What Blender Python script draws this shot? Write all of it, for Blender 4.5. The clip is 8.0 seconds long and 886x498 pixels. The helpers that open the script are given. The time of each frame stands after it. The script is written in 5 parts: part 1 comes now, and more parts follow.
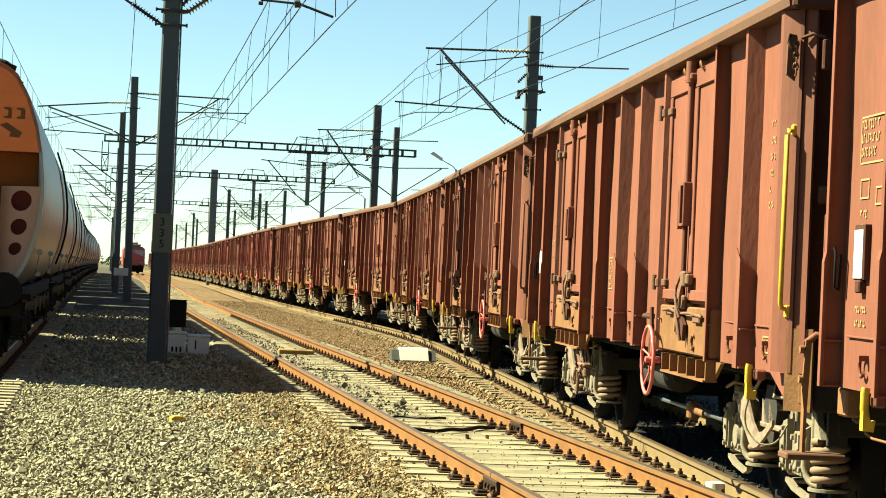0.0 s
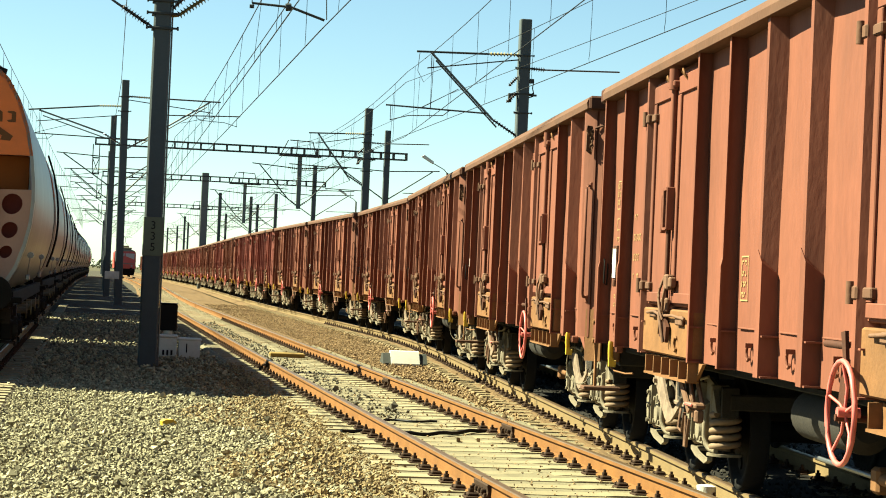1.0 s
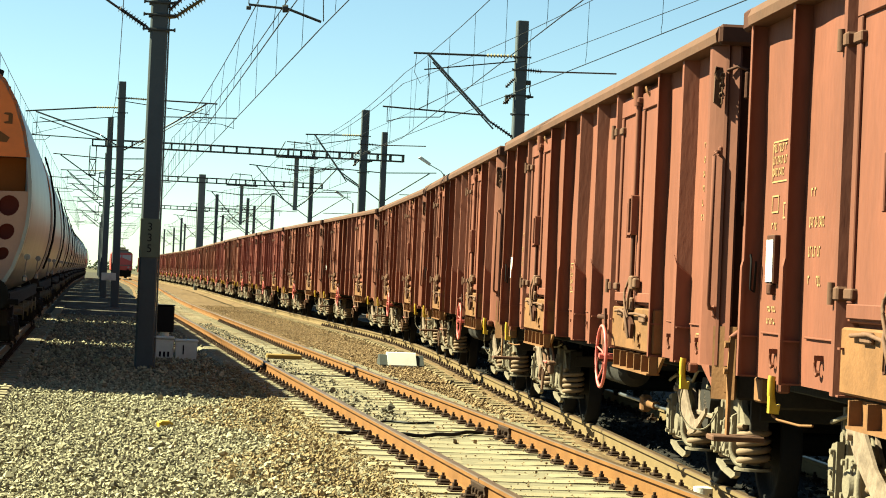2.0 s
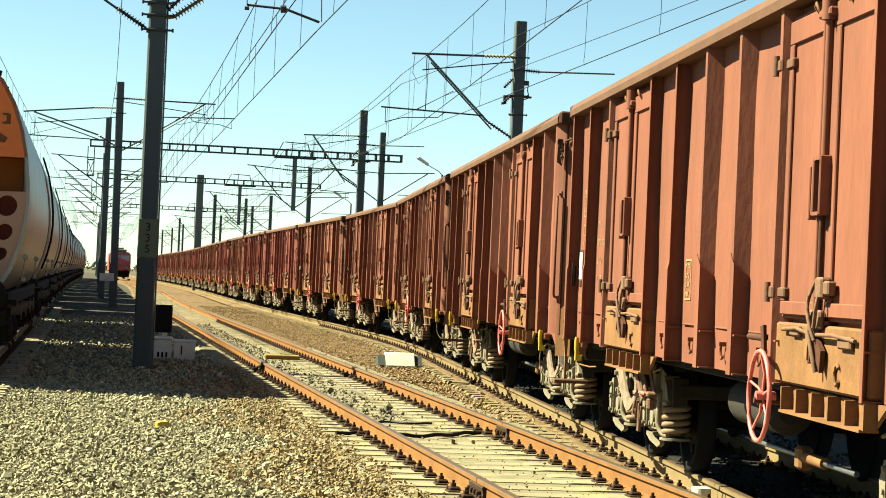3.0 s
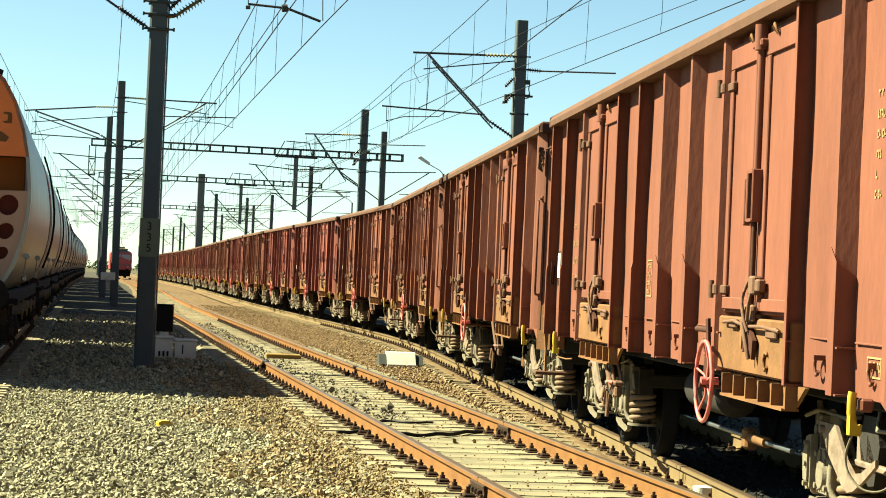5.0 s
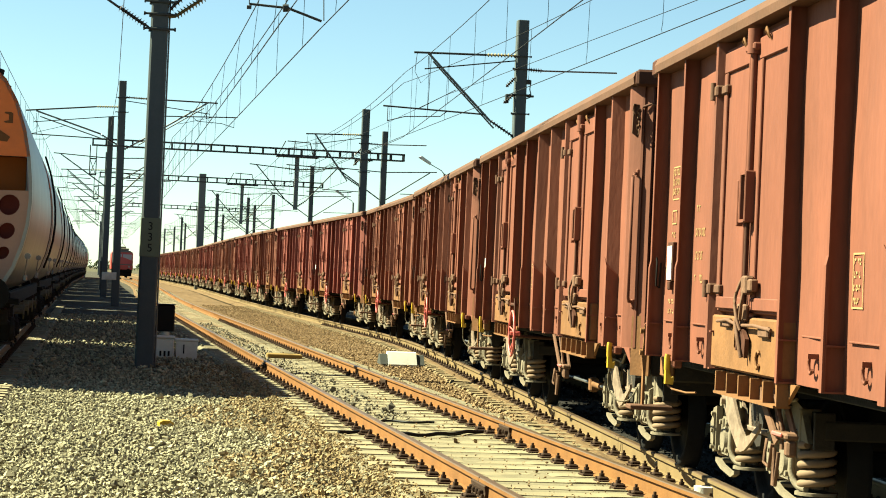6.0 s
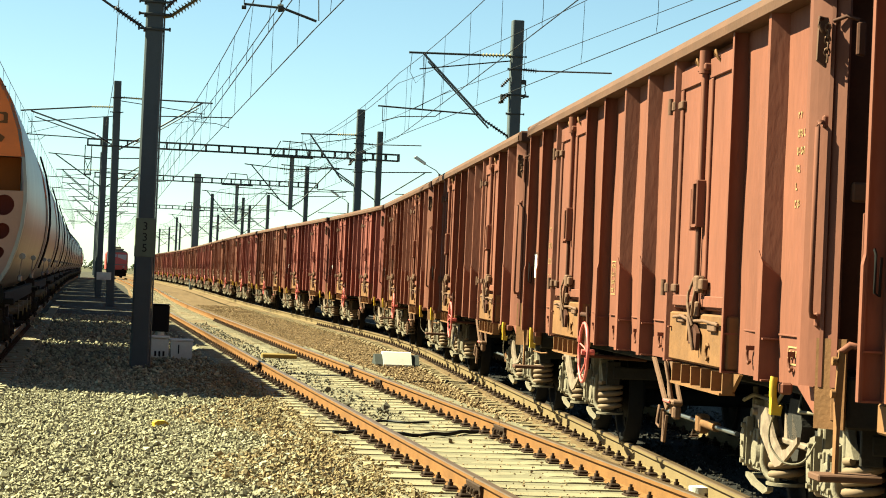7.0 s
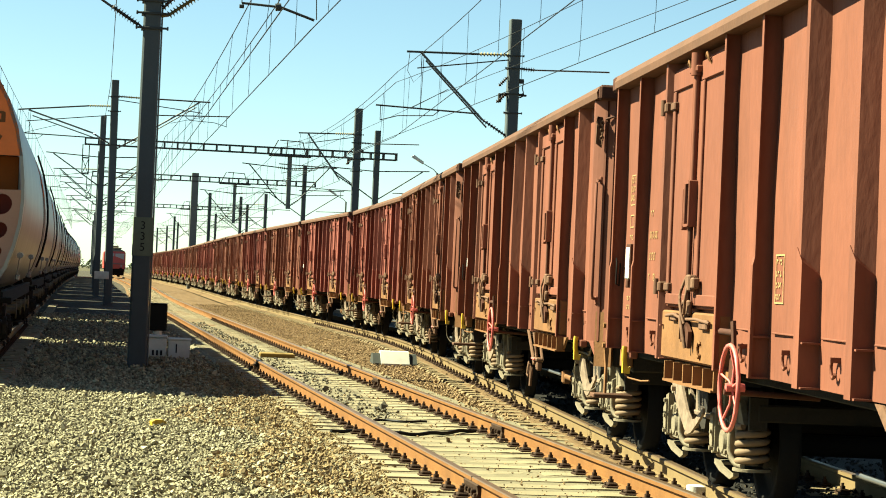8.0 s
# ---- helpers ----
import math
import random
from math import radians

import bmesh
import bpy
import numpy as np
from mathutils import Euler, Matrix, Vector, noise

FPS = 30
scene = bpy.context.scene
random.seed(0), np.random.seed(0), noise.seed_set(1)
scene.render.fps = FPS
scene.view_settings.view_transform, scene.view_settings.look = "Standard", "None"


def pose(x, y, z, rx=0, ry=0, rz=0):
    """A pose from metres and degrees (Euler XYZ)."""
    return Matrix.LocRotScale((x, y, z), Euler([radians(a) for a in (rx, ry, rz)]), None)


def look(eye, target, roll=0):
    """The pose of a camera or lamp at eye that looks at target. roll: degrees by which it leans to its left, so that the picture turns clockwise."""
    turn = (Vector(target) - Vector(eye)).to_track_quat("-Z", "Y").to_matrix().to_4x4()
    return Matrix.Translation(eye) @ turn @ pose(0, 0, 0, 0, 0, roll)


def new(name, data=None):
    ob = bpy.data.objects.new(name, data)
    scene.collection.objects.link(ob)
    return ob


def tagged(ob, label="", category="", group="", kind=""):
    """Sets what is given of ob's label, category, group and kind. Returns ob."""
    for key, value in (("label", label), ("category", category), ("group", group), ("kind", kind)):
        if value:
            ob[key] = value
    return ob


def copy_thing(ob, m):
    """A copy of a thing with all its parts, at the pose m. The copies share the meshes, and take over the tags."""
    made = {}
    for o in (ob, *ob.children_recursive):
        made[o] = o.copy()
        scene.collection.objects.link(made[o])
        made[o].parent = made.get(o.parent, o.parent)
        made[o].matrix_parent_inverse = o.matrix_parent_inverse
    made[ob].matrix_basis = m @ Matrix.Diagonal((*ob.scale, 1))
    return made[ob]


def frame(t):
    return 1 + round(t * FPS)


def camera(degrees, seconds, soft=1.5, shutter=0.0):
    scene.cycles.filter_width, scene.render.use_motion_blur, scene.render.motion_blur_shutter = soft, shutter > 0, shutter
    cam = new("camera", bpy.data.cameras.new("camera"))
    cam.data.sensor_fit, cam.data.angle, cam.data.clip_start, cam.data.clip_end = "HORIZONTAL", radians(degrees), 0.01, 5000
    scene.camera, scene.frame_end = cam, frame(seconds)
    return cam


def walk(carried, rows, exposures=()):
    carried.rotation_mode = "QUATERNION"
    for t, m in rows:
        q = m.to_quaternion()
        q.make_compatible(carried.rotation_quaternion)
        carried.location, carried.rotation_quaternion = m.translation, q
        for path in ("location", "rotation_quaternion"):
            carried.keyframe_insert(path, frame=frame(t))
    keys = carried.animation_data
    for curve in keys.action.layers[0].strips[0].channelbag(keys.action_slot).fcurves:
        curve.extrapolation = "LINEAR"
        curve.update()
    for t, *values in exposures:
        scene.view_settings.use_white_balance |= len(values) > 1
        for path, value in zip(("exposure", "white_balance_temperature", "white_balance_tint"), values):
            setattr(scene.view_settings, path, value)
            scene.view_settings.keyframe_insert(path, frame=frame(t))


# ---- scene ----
EYE = (0.0, 0.0, 1.525)
YAW, PITCH, ROLL, LENS_PX = 9.389, 0.842, 2.50, 3850.15


def aim(du, dv):
    """The camera's pose when its picture has slid by (du, dv) from the rest pose."""
    c, s = math.cos(radians(ROLL)), math.sin(radians(ROLL))
    yaw = radians(YAW) - math.atan((du * c + dv * s) / LENS_PX)
    pit = radians(PITCH) + math.atan((-du * s + dv * c) / LENS_PX)
    d = Vector((math.sin(yaw) * math.cos(pit), math.cos(yaw) * math.cos(pit), math.sin(pit)))
    return look(EYE, Vector(EYE) + d * 100, ROLL)


PAN = ((0, 29.6, -7.6), (0.5, 19.0, -3.4), (1, 13.9, -1.8), (1.5, 11.0, -0.2), (3, 5.0, 1.6), (3.5, 6.2, 1.6), (4, 7.6, 0.4),
       (4.5, 6.4, 0.2), (6, 9.0, -0.2), (6.5, 5.3, 0.0), (7, 0, 0), (7.5, -1.4, 0), (8, -4.0, -1.6))
cam = camera(23.02, 8.0, soft=1.0)
walk(cam, [(t, aim(u, v)) for t, u, v in PAN], exposures=((0, 2.42, 6850, -12), (8, 2.42, 6850, -12)))

# ---- light ----
SUN_EL, SUN_AZ = 43.5, -66.0          # degrees; azimuth from +Y towards +X
world = bpy.data.worlds.new("world")
scene.world = world
world.use_nodes = True
wn = world.node_tree
sky = wn.nodes.new("ShaderNodeTexSky")
sky.sky_type, sky.sun_disc = "NISHITA", False
sky.sun_elevation, sky.sun_rotation = radians(SUN_EL), radians(SUN_AZ)
sky.air_density, sky.dust_density, sky.ozone_density = 0.74, 0.06, 1.7
wn.links.new(sky.outputs[0], wn.nodes["Background"].inputs[0])
wn.nodes["Background"].inputs[1].default_value = 0.0320
sun = new("sun", bpy.data.lights.new("sun", "SUN"))
sun.data.energy, sun.data.angle, sun.data.color = 5.0, radians(0.5), (1.0, 0.91, 0.735)
_el, _az = radians(SUN_EL), radians(SUN_AZ)
SUN_DIR = Vector((math.sin(_az) * math.cos(_el), math.cos(_az) * math.cos(_el), math.sin(_el)))
sun.matrix_world = look(SUN_DIR * 50, (0, 0, 0))


# ---- materials ----
def material(name, color, rough=0.7, metal=0.0, vary=0.25, scale=6.0, fine=60.0, bump=0.15, dirt=None, dirt_amount=0.4,
             dirt_scale=2.0, per_island=0.0, per_object=0.0, stretch=(1, 1, 1), spec=0.12):
    m = bpy.data.materials.new(name)
    m.use_nodes = True
    nt = m.node_tree
    n, l = nt.nodes, nt.links
    b = n["Principled BSDF"]
    b.inputs["Roughness"].default_value, b.inputs["Metallic"].default_value = rough, metal
    b.inputs["Specular IOR Level"].default_value = spec
    tc = n.new("ShaderNodeTexCoord")
    mp = n.new("ShaderNodeMapping")
    mp.inputs["Scale"].default_value = stretch
    l.new(tc.outputs["Object"], mp.inputs[0])
    big, small = n.new("ShaderNodeTexNoise"), n.new("ShaderNodeTexNoise")
    for q, sc, de in ((big, scale, 5), (small, fine, 3)):
        q.inputs["Scale"].default_value, q.inputs["Detail"].default_value = sc, de
        l.new(mp.outputs[0], q.inputs["Vector"])

    def mth(op, a, c):
        q = n.new("ShaderNodeMath")
        q.operation = op
        for i, v in enumerate((a, c)):
            if isinstance(v, (int, float)):
                q.inputs[i].default_value = v
            else:
                l.new(v, q.inputs[i])
        return q.outputs[0]

    f = mth("ADD", mth("MULTIPLY", mth("SUBTRACT", big.outputs[0], 0.5), 2.2 * vary),
            mth("MULTIPLY", mth("SUBTRACT", small.outputs[0], 0.5), 1.2 * vary))
    if per_island:
        g = n.new("ShaderNodeNewGeometry")
        f = mth("ADD", f, mth("MULTIPLY", mth("SUBTRACT", g.outputs["Random Per Island"], 0.5), 2 * per_island))
    if per_object:
        g = n.new("ShaderNodeObjectInfo")
        f = mth("ADD", f, mth("MULTIPLY", mth("SUBTRACT", g.outputs["Random"], 0.5), 2 * per_object))
    f = mth("ADD", f, 1.0)
    rgb = n.new("ShaderNodeVectorMath")
    rgb.operation = "SCALE"
    rgb.inputs[0].default_value = color
    l.new(f, rgb.inputs["Scale"])
    out = rgb.outputs[0]
    if dirt:
        dn = n.new("ShaderNodeTexNoise")
        dn.inputs["Scale"].default_value, dn.inputs["Detail"].default_value, dn.inputs["Roughness"].default_value = dirt_scale, 8, 0.65
        l.new(mp.outputs[0], dn.inputs["Vector"])
        rp = n.new("ShaderNodeValToRGB")
        rp.color_ramp.elements[0].position, rp.color_ramp.elements[1].position = 0.45, 0.72
        l.new(dn.outputs[0], rp.inputs[0])
        mx = n.new("ShaderNodeMix")
        mx.data_type = "RGBA"
        l.new(mth("MULTIPLY", rp.outputs[0], dirt_amount), mx.inputs["Factor"])
        l.new(out, mx.inputs["A"])
        mx.inputs["B"].default_value = (*dirt, 1)
        out = mx.outputs["Result"]
    l.new(out, b.inputs["Base Color"])
    if bump:
        bp = n.new("ShaderNodeBump")
        bp.inputs["Strength"].default_value, bp.inputs["Distance"].default_value = bump, 0.01
        l.new(mth("ADD", small.outputs[0], mth("MULTIPLY", big.outputs[0], 0.6)), bp.inputs["Height"])
        l.new(bp.outputs[0], b.inputs["Normal"])
    return m


M_PAINT = material("oxide_red_paint", (0.147, 0.0520, 0.0320), 0.72, vary=0.30, scale=1.6, fine=22, bump=0.25, dirt=(0.083, 0.037, 0.025),
                   dirt_amount=0.45, dirt_scale=1.3, per_object=0.05, stretch=(1, 1, 0.35))
M_RUST = material("rusty_rail_steel", (0.156, 0.071, 0.023), 0.8, vary=0.25, scale=3, fine=50, bump=0.3, dirt=(0.0704, 0.032, 0.016))
M_RAILHEAD = material("worn_rail_top", (0.119, 0.0774, 0.0457), 0.42, metal=0.55, vary=0.2, scale=3, fine=40, bump=0.1)
M_OLDRAIL = material("dusty_rail_steel", (0.140, 0.096, 0.046), 0.8, vary=0.25, scale=3, fine=50, bump=0.3)
M_CONC = material("dusty_concrete", (0.214, 0.178, 0.110), 0.9, vary=0.2, scale=4, fine=60, bump=0.4, dirt=(0.0959, 0.0835, 0.0544), dirt_amount=0.6,
                  per_object=0.08)
M_STONE = material("ballast_stone", (0.226, 0.200, 0.126), 0.9, vary=0.15, scale=9, fine=70, bump=0, per_island=0.62)
M_STONE_WARM = material("rusty_ballast_stone", (0.190, 0.128, 0.068), 0.9, vary=0.25, scale=2, fine=70, bump=0, per_island=0.45)
M_STONE_BROWN = material("dusty_brown_stone", (0.190, 0.138, 0.070), 0.9, vary=0.2, scale=3, fine=70, bump=0, per_island=0.55)
# Oily bed and stones, coloured near black to hold the train's shade.
M_OILSHADE_BED = material("oily_shaded_bed", (0.014, 0.012, 0.010), 0.9, vary=0.4, scale=14, fine=45, bump=0.8)
M_OILSHADE_STONE = material("oily_shaded_stone", (0.026, 0.023, 0.019), 0.9, vary=0.2, scale=9, fine=70, bump=0, per_island=0.7)
M_STONE_DARK = material("oily_ballast_stone", (0.088, 0.078, 0.056), 0.9, vary=0.2, scale=9, fine=70, bump=0, per_island=0.7)
# Much darker than its stones: shade in their gaps is in this colour.
M_BED = material("ballast_bed", (0.046, 0.040, 0.028), 0.95, vary=0.45, scale=14, fine=45, bump=1.0, dirt=(0.0384, 0.032, 0.0224), dirt_amount=0.5, dirt_scale=9)
M_BED_WARM = material("rusty_ballast_bed", (0.112, 0.070, 0.034), 0.95, vary=0.45, scale=14, fine=45, bump=1.0, dirt=(0.0448, 0.0288, 0.016),
                      dirt_amount=0.5, dirt_scale=9)
M_MAST = material("weathered_mast_concrete", (0.067, 0.078, 0.082), 0.85, vary=0.15, scale=2, fine=40, bump=0.2, dirt=(0.0369, 0.041, 0.041))
M_STEEL = material("dark_galvanised_steel", (0.0451, 0.0474, 0.0451), 0.6, metal=0.3, vary=0.2, scale=4, fine=40, bump=0.1)
M_GALV = material("grey_galvanised_steel", (0.117, 0.126, 0.122), 0.55, metal=0.4, vary=0.15, scale=4, fine=40, bump=0.1)
M_WIRE = material("catenary_wire", (0.020, 0.019, 0.018), 0.6, metal=0.5, vary=0.1, bump=0)
# Black steel, deepened to hold the shade below wagons too.
M_BLACK = material("grimy_shade_black_steel", (0.00585, 0.00507, 0.00468), 0.9, spec=0.15, vary=0.3, scale=5, fine=40, bump=0.3)
M_GREASE = material("dusty_bogie_steel", (0.168, 0.138, 0.096), 0.8, vary=0.3, scale=6, fine=50, bump=0.4, dirt=(0.045, 0.035, 0.025), dirt_amount=0.6,
                    dirt_scale=6)
# Oily steel, its colour also lowered for shade under and between wagons.
M_FRAME = material("oily_shade_dark_steel", (0.016, 0.0125, 0.0095), 0.85, vary=0.4, scale=6, fine=50, bump=0.4, dirt=(0.028, 0.021, 0.014), dirt_amount=0.6, dirt_scale=5, spec=0.25)
M_CONC_OLD = material("brown_dusted_concrete", (0.156, 0.117, 0.064), 0.9, vary=0.25, scale=4, fine=60, bump=0.4, dirt=(0.078, 0.0585, 0.0351), dirt_amount=0.6)
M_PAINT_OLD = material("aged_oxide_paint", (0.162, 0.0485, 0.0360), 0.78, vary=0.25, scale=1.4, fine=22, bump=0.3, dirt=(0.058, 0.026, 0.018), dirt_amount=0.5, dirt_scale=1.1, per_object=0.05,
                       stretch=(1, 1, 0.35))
M_CHORD = material("dusty_oxide_paint", (0.088, 0.039, 0.021), 0.85, vary=0.25, scale=3, fine=30, bump=0.3, dirt=(0.07, 0.035, 0.018), dirt_amount=0.5, spec=0.25)
M_EARTH = material("dry_earth", (0.0704, 0.0598, 0.0352), 0.95, vary=0.4, scale=0.4, fine=8, bump=0.6, dirt=(0.032, 0.0384, 0.0128), dirt_amount=0.7, dirt_scale=0.15)
M_FAST = material("rusty_fastenings", (0.0352, 0.0193, 0.0112), 0.85, vary=0.3, scale=8, fine=60, bump=0.3)
M_OCHRE = material("dusty_underframe_paint", (0.168, 0.080, 0.034), 0.75, vary=0.25, scale=3, fine=35, bump=0.3, dirt=(0.0512, 0.0271, 0.0128), dirt_amount=0.6)
# Colour of grimy fittings, and of wagon ends darkened for shade.
M_GRIME_SHADE = material("grimy_and_shaded_oxide_paint", (0.0598, 0.0229, 0.0133), 0.75, vary=0.25, scale=3, fine=30, bump=0.3, dirt=(0.0192, 0.0112, 0.00803), dirt_amount=0.6)
M_LATCH = material("rust_brown_latch_steel", (0.135, 0.072, 0.044), 0.75, vary=0.35, scale=12, fine=40, bump=0.3, dirt=(0.03, 0.018, 0.012), dirt_amount=0.6, dirt_scale=12)
M_PLATE = material("dusty_pink_plate_steel", (0.185, 0.135, 0.098), 0.75, vary=0.3, scale=9, fine=50, bump=0.3, dirt=(0.04, 0.026, 0.018), dirt_amount=0.6, dirt_scale=10)
M_YELLOW = material("yellow_lever_paint", (0.42, 0.26, 0.018), 0.5, spec=0.4, vary=0.1, scale=8, fine=60, bump=0.05, dirt=(0.112, 0.0576, 0.0128), dirt_amount=0.35, dirt_scale=14)
M_RED = material("faded_red_paint", (0.46, 0.100, 0.085), 0.5, spec=0.4, vary=0.12, scale=6, fine=50, bump=0.05)
M_WHITE = material("white_label", (0.6, 0.6, 0.57), 0.6, vary=0.05, scale=10, fine=80, bump=0.02)
M_STENCIL = material("cream_stencil_paint", (0.281, 0.179, 0.0819), 0.75, vary=0.25, scale=16, fine=90, bump=0.05)
M_SPRING = material("dusty_spring_steel", (0.160, 0.106, 0.066), 0.7, vary=0.2, scale=10, fine=60, bump=0.1)
M_BRIGHT = material("worn_bright_steel", (0.193, 0.2, 0.211), 0.35, metal=0.8, vary=0.1, bump=0.05)
M_SILVER = material("dull_silver_aluminium", (0.205, 0.192, 0.175), 0.38, metal=0.6, spec=0.4, vary=0.28, scale=1.2, fine=18, bump=0.05, dirt=(0.085, 0.074, 0.060),
                    dirt_amount=0.55, dirt_scale=1.1, stretch=(1, 1, 0.25))
M_ORANGE = material("orange_end_paint", (0.56, 0.125, 0.018), 0.5, spec=0.4, vary=0.08, scale=2, fine=30, bump=0.05, dirt=(0.205, 0.0615, 0.0143), dirt_amount=0.4)
M_LOCO = material("red_locomotive_paint", (0.34, 0.045, 0.033), 0.4, spec=0.5, vary=0.08, scale=2, fine=20, bump=0.03)
M_SIGNAL = material("black_signal_enamel", (0.0046, 0.0046, 0.00499), 0.5, vary=0.1, bump=0.05)
M_CABINET = material("grey_cabinet_paint", (0.52, 0.53, 0.49), 0.6, vary=0.1, scale=5, fine=40, bump=0.05, dirt=(0.082, 0.0738, 0.0615), dirt_amount=0.35)
M_MARKER = material("whitewashed_concrete", (0.434, 0.417, 0.367), 0.85, vary=0.08, scale=7, fine=60, bump=0.25, dirt=(0.16, 0.144, 0.112), dirt_amount=0.3)
M_MARKGREY = material("grey_painted_concrete", (0.0457, 0.0475, 0.0422), 0.85, vary=0.12, scale=7, fine=60, bump=0.25)
M_WOOD = material("yellowed_timber", (0.183, 0.119, 0.0352), 0.8, vary=0.2, scale=4, fine=40, bump=0.2, dirt=(0.0796, 0.0544, 0.0224), dirt_amount=0.4)
M_BAND = material("pale_number_band", (0.122, 0.138, 0.098), 0.8, vary=0.1, scale=7, fine=50, bump=0.1)
M_INK = material("black_number_paint", (0.0135, 0.0135, 0.0135), 0.7, vary=0.1, bump=0)
M_INSUL = material("brown_glazed_porcelain", (0.0317, 0.0193, 0.014), 0.25, spec=0.5, vary=0.1, bump=0)
M_INSUL_Y = material("yellowed_composite_insulator", (0.147, 0.116, 0.0457), 0.5, vary=0.15, bump=0)
M_LEAF = material("far_foliage", (0.10, 0.115, 0.065), 0.9, vary=0.3, scale=2, fine=12, bump=0.3, per_island=0.3)
M_DUST = material("sandy_dusted_bed", (0.142, 0.122, 0.078), 0.95, vary=0.35, scale=7, fine=40, bump=0.8, dirt=(0.064, 0.0544, 0.0352), dirt_amount=0.5, dirt_scale=5)


# ---- geometry helpers ----
class Geo:
    """Collects vertices and faces of one mesh."""

    def __init__(self):
        self.v, self.f, self.smooth = [], [], []

    def add(self, verts, faces, m=None, smooth=False):
        k = len(self.v)
        self.v += [tuple(m @ Vector(p)) if m else tuple(p) for p in verts]
        self.f += [tuple(i + k for i in q) for q in faces]
        self.smooth += [smooth] * len(faces)
        return self

    def box(self, x0, x1, y0, y1, z0, z1, bevel=0.0, m=None):
        """A box, its edges chamfered by bevel."""
        b = min(bevel, (x1 - x0) / 2.2, (y1 - y0) / 2.2, (z1 - z0) / 2.2)
        if b <= 0:
            v = [(x, y, z) for z in (z0, z1) for y in (y0, y1) for x in (x0, x1)]
            return self.add(v, [(0, 2, 3, 1), (4, 5, 7, 6), (0, 1, 5, 4), (2, 6, 7, 3), (0, 4, 6, 2), (1, 3, 7, 5)], m)
        bm = bmesh.new()
        bmesh.ops.create_cube(bm, size=1)
        for p in bm.verts:
            p.co = ((x0 + x1) / 2 + p.co.x * (x1 - x0), (y0 + y1) / 2 + p.co.y * (y1 - y0), (z0 + z1) / 2 + p.co.z * (z1 - z0))
        bmesh.ops.bevel(bm, geom=bm.edges[:], offset=b, segments=1, affect="EDGES")
        bm.verts.index_update()
        self.add([p.co[:] for p in bm.verts], [[p.index for p in q.verts] for q in bm.faces], m)
        bm.free()
        return self

    def prism(self, outline, a, b, axis="y", m=None):
        """An outline of two coordinates drawn out from a to b along an axis: (x, z) for y, (y, z) for x, (x, y) for z."""
        n = len(outline)
        put = {"y": lambda p, t: (p[0], t, p[1]), "x": lambda p, t: (t, p[0], p[1]), "z": lambda p, t: (p[0], p[1], t)}[axis]
        v = [put(p, a) for p in outline] + [put(p, b) for p in outline]
        f = [tuple(range(n)), tuple(range(2 * n - 1, n - 1, -1))] + [(i, i + n, (i + 1) % n + n, (i + 1) % n) for i in range(n)]
        return self.add(v, f, m)

    def rod(self, p, q, r, r2=None, n=8, smooth=True, m=None):
        """A round bar from p to q."""
        p, q = Vector(p), Vector(q)
        r2 = r if r2 is None else r2
        d = (q - p).normalized()
        a = d.orthogonal().normalized()
        b = d.cross(a)
        ring = [a * math.cos(2 * math.pi * i / n) + b * math.sin(2 * math.pi * i / n) for i in range(n)]
        v = [p + c * r for c in ring] + [q + c * r2 for c in ring]
        self.add(v, [(i, (i + 1) % n, (i + 1) % n + n, i + n) for i in range(n)], m, smooth)
        return self.add(v, [tuple(range(n - 1, -1, -1)), tuple(range(n, 2 * n))], m)

    def tube(self, pts, r, n=6, m=None, closed=False):
        """A round bar along a line of points."""
        pts = [Vector(p) for p in pts]
        v, k = [], len(pts)
        for i, p in enumerate(pts):
            d = (pts[(i + 1) % k if closed else min(i + 1, k - 1)] - pts[i - 1 if (closed or i) else 0]).normalized()
            a = (Vector((0.31, 0.17, 1)) if abs(d.z) < 0.9 else Vector((1, 0.2, 0))).cross(d).normalized()
            b = d.cross(a)
            v += [p + (a * math.cos(2 * math.pi * j / n) + b * math.sin(2 * math.pi * j / n)) * r for j in range(n)]
        f = [(i * n + j, i * n + (j + 1) % n, (i + 1) % k * n + (j + 1) % n, (i + 1) % k * n + j)
             for i in range(k if closed else k - 1) for j in range(n)]
        self.add(v, f, m, True)
        if not closed:
            self.add([tuple(p) for p in v[:n]] + [tuple(p) for p in v[-n:]], [tuple(range(n - 1, -1, -1)), tuple(range(n, 2 * n))], m)
        return self

    def mesh(self, name, *mats):
        me = bpy.data.meshes.new(name)
        me.from_pydata(self.v, [], self.f)
        me.polygons.foreach_set("use_smooth", self.smooth)
        bm = bmesh.new()
        bm.from_mesh(me)
        bmesh.ops.recalc_face_normals(bm, faces=bm.faces)
        bm.to_mesh(me)
        bm.free()
        for q in mats:
            me.materials.append(q)
        return me


def part(name, g, mat, parent, label="", m=None):
    """One mesh object under a thing or a part."""
    ob = new(name, g.mesh(name, mat) if isinstance(g, Geo) else g)
    ob.parent = parent
    if m:
        ob.matrix_basis = m
    return tagged(ob, label)


def thing(name, label, category, m=None, group="", kind=""):
    ob = new(name)
    ob.empty_display_size = 0.2
    if m:
        ob.matrix_basis = m
    return tagged(ob, label, category, group, kind)


def solo(name, g, mat, label, category, group="", kind="", m=None):
    ob = new(name, g.mesh(name, mat))
    if m:
        ob.matrix_basis = m
    return tagged(ob, label, category, group, kind)


# ---- plan of the tracks: y runs along the line, rail tops lie at z = 0 ----
def ease(a, b, t):
    t = min(1, max(0, (t - a) / (b - a)))
    return t * t * (3 - 2 * t)


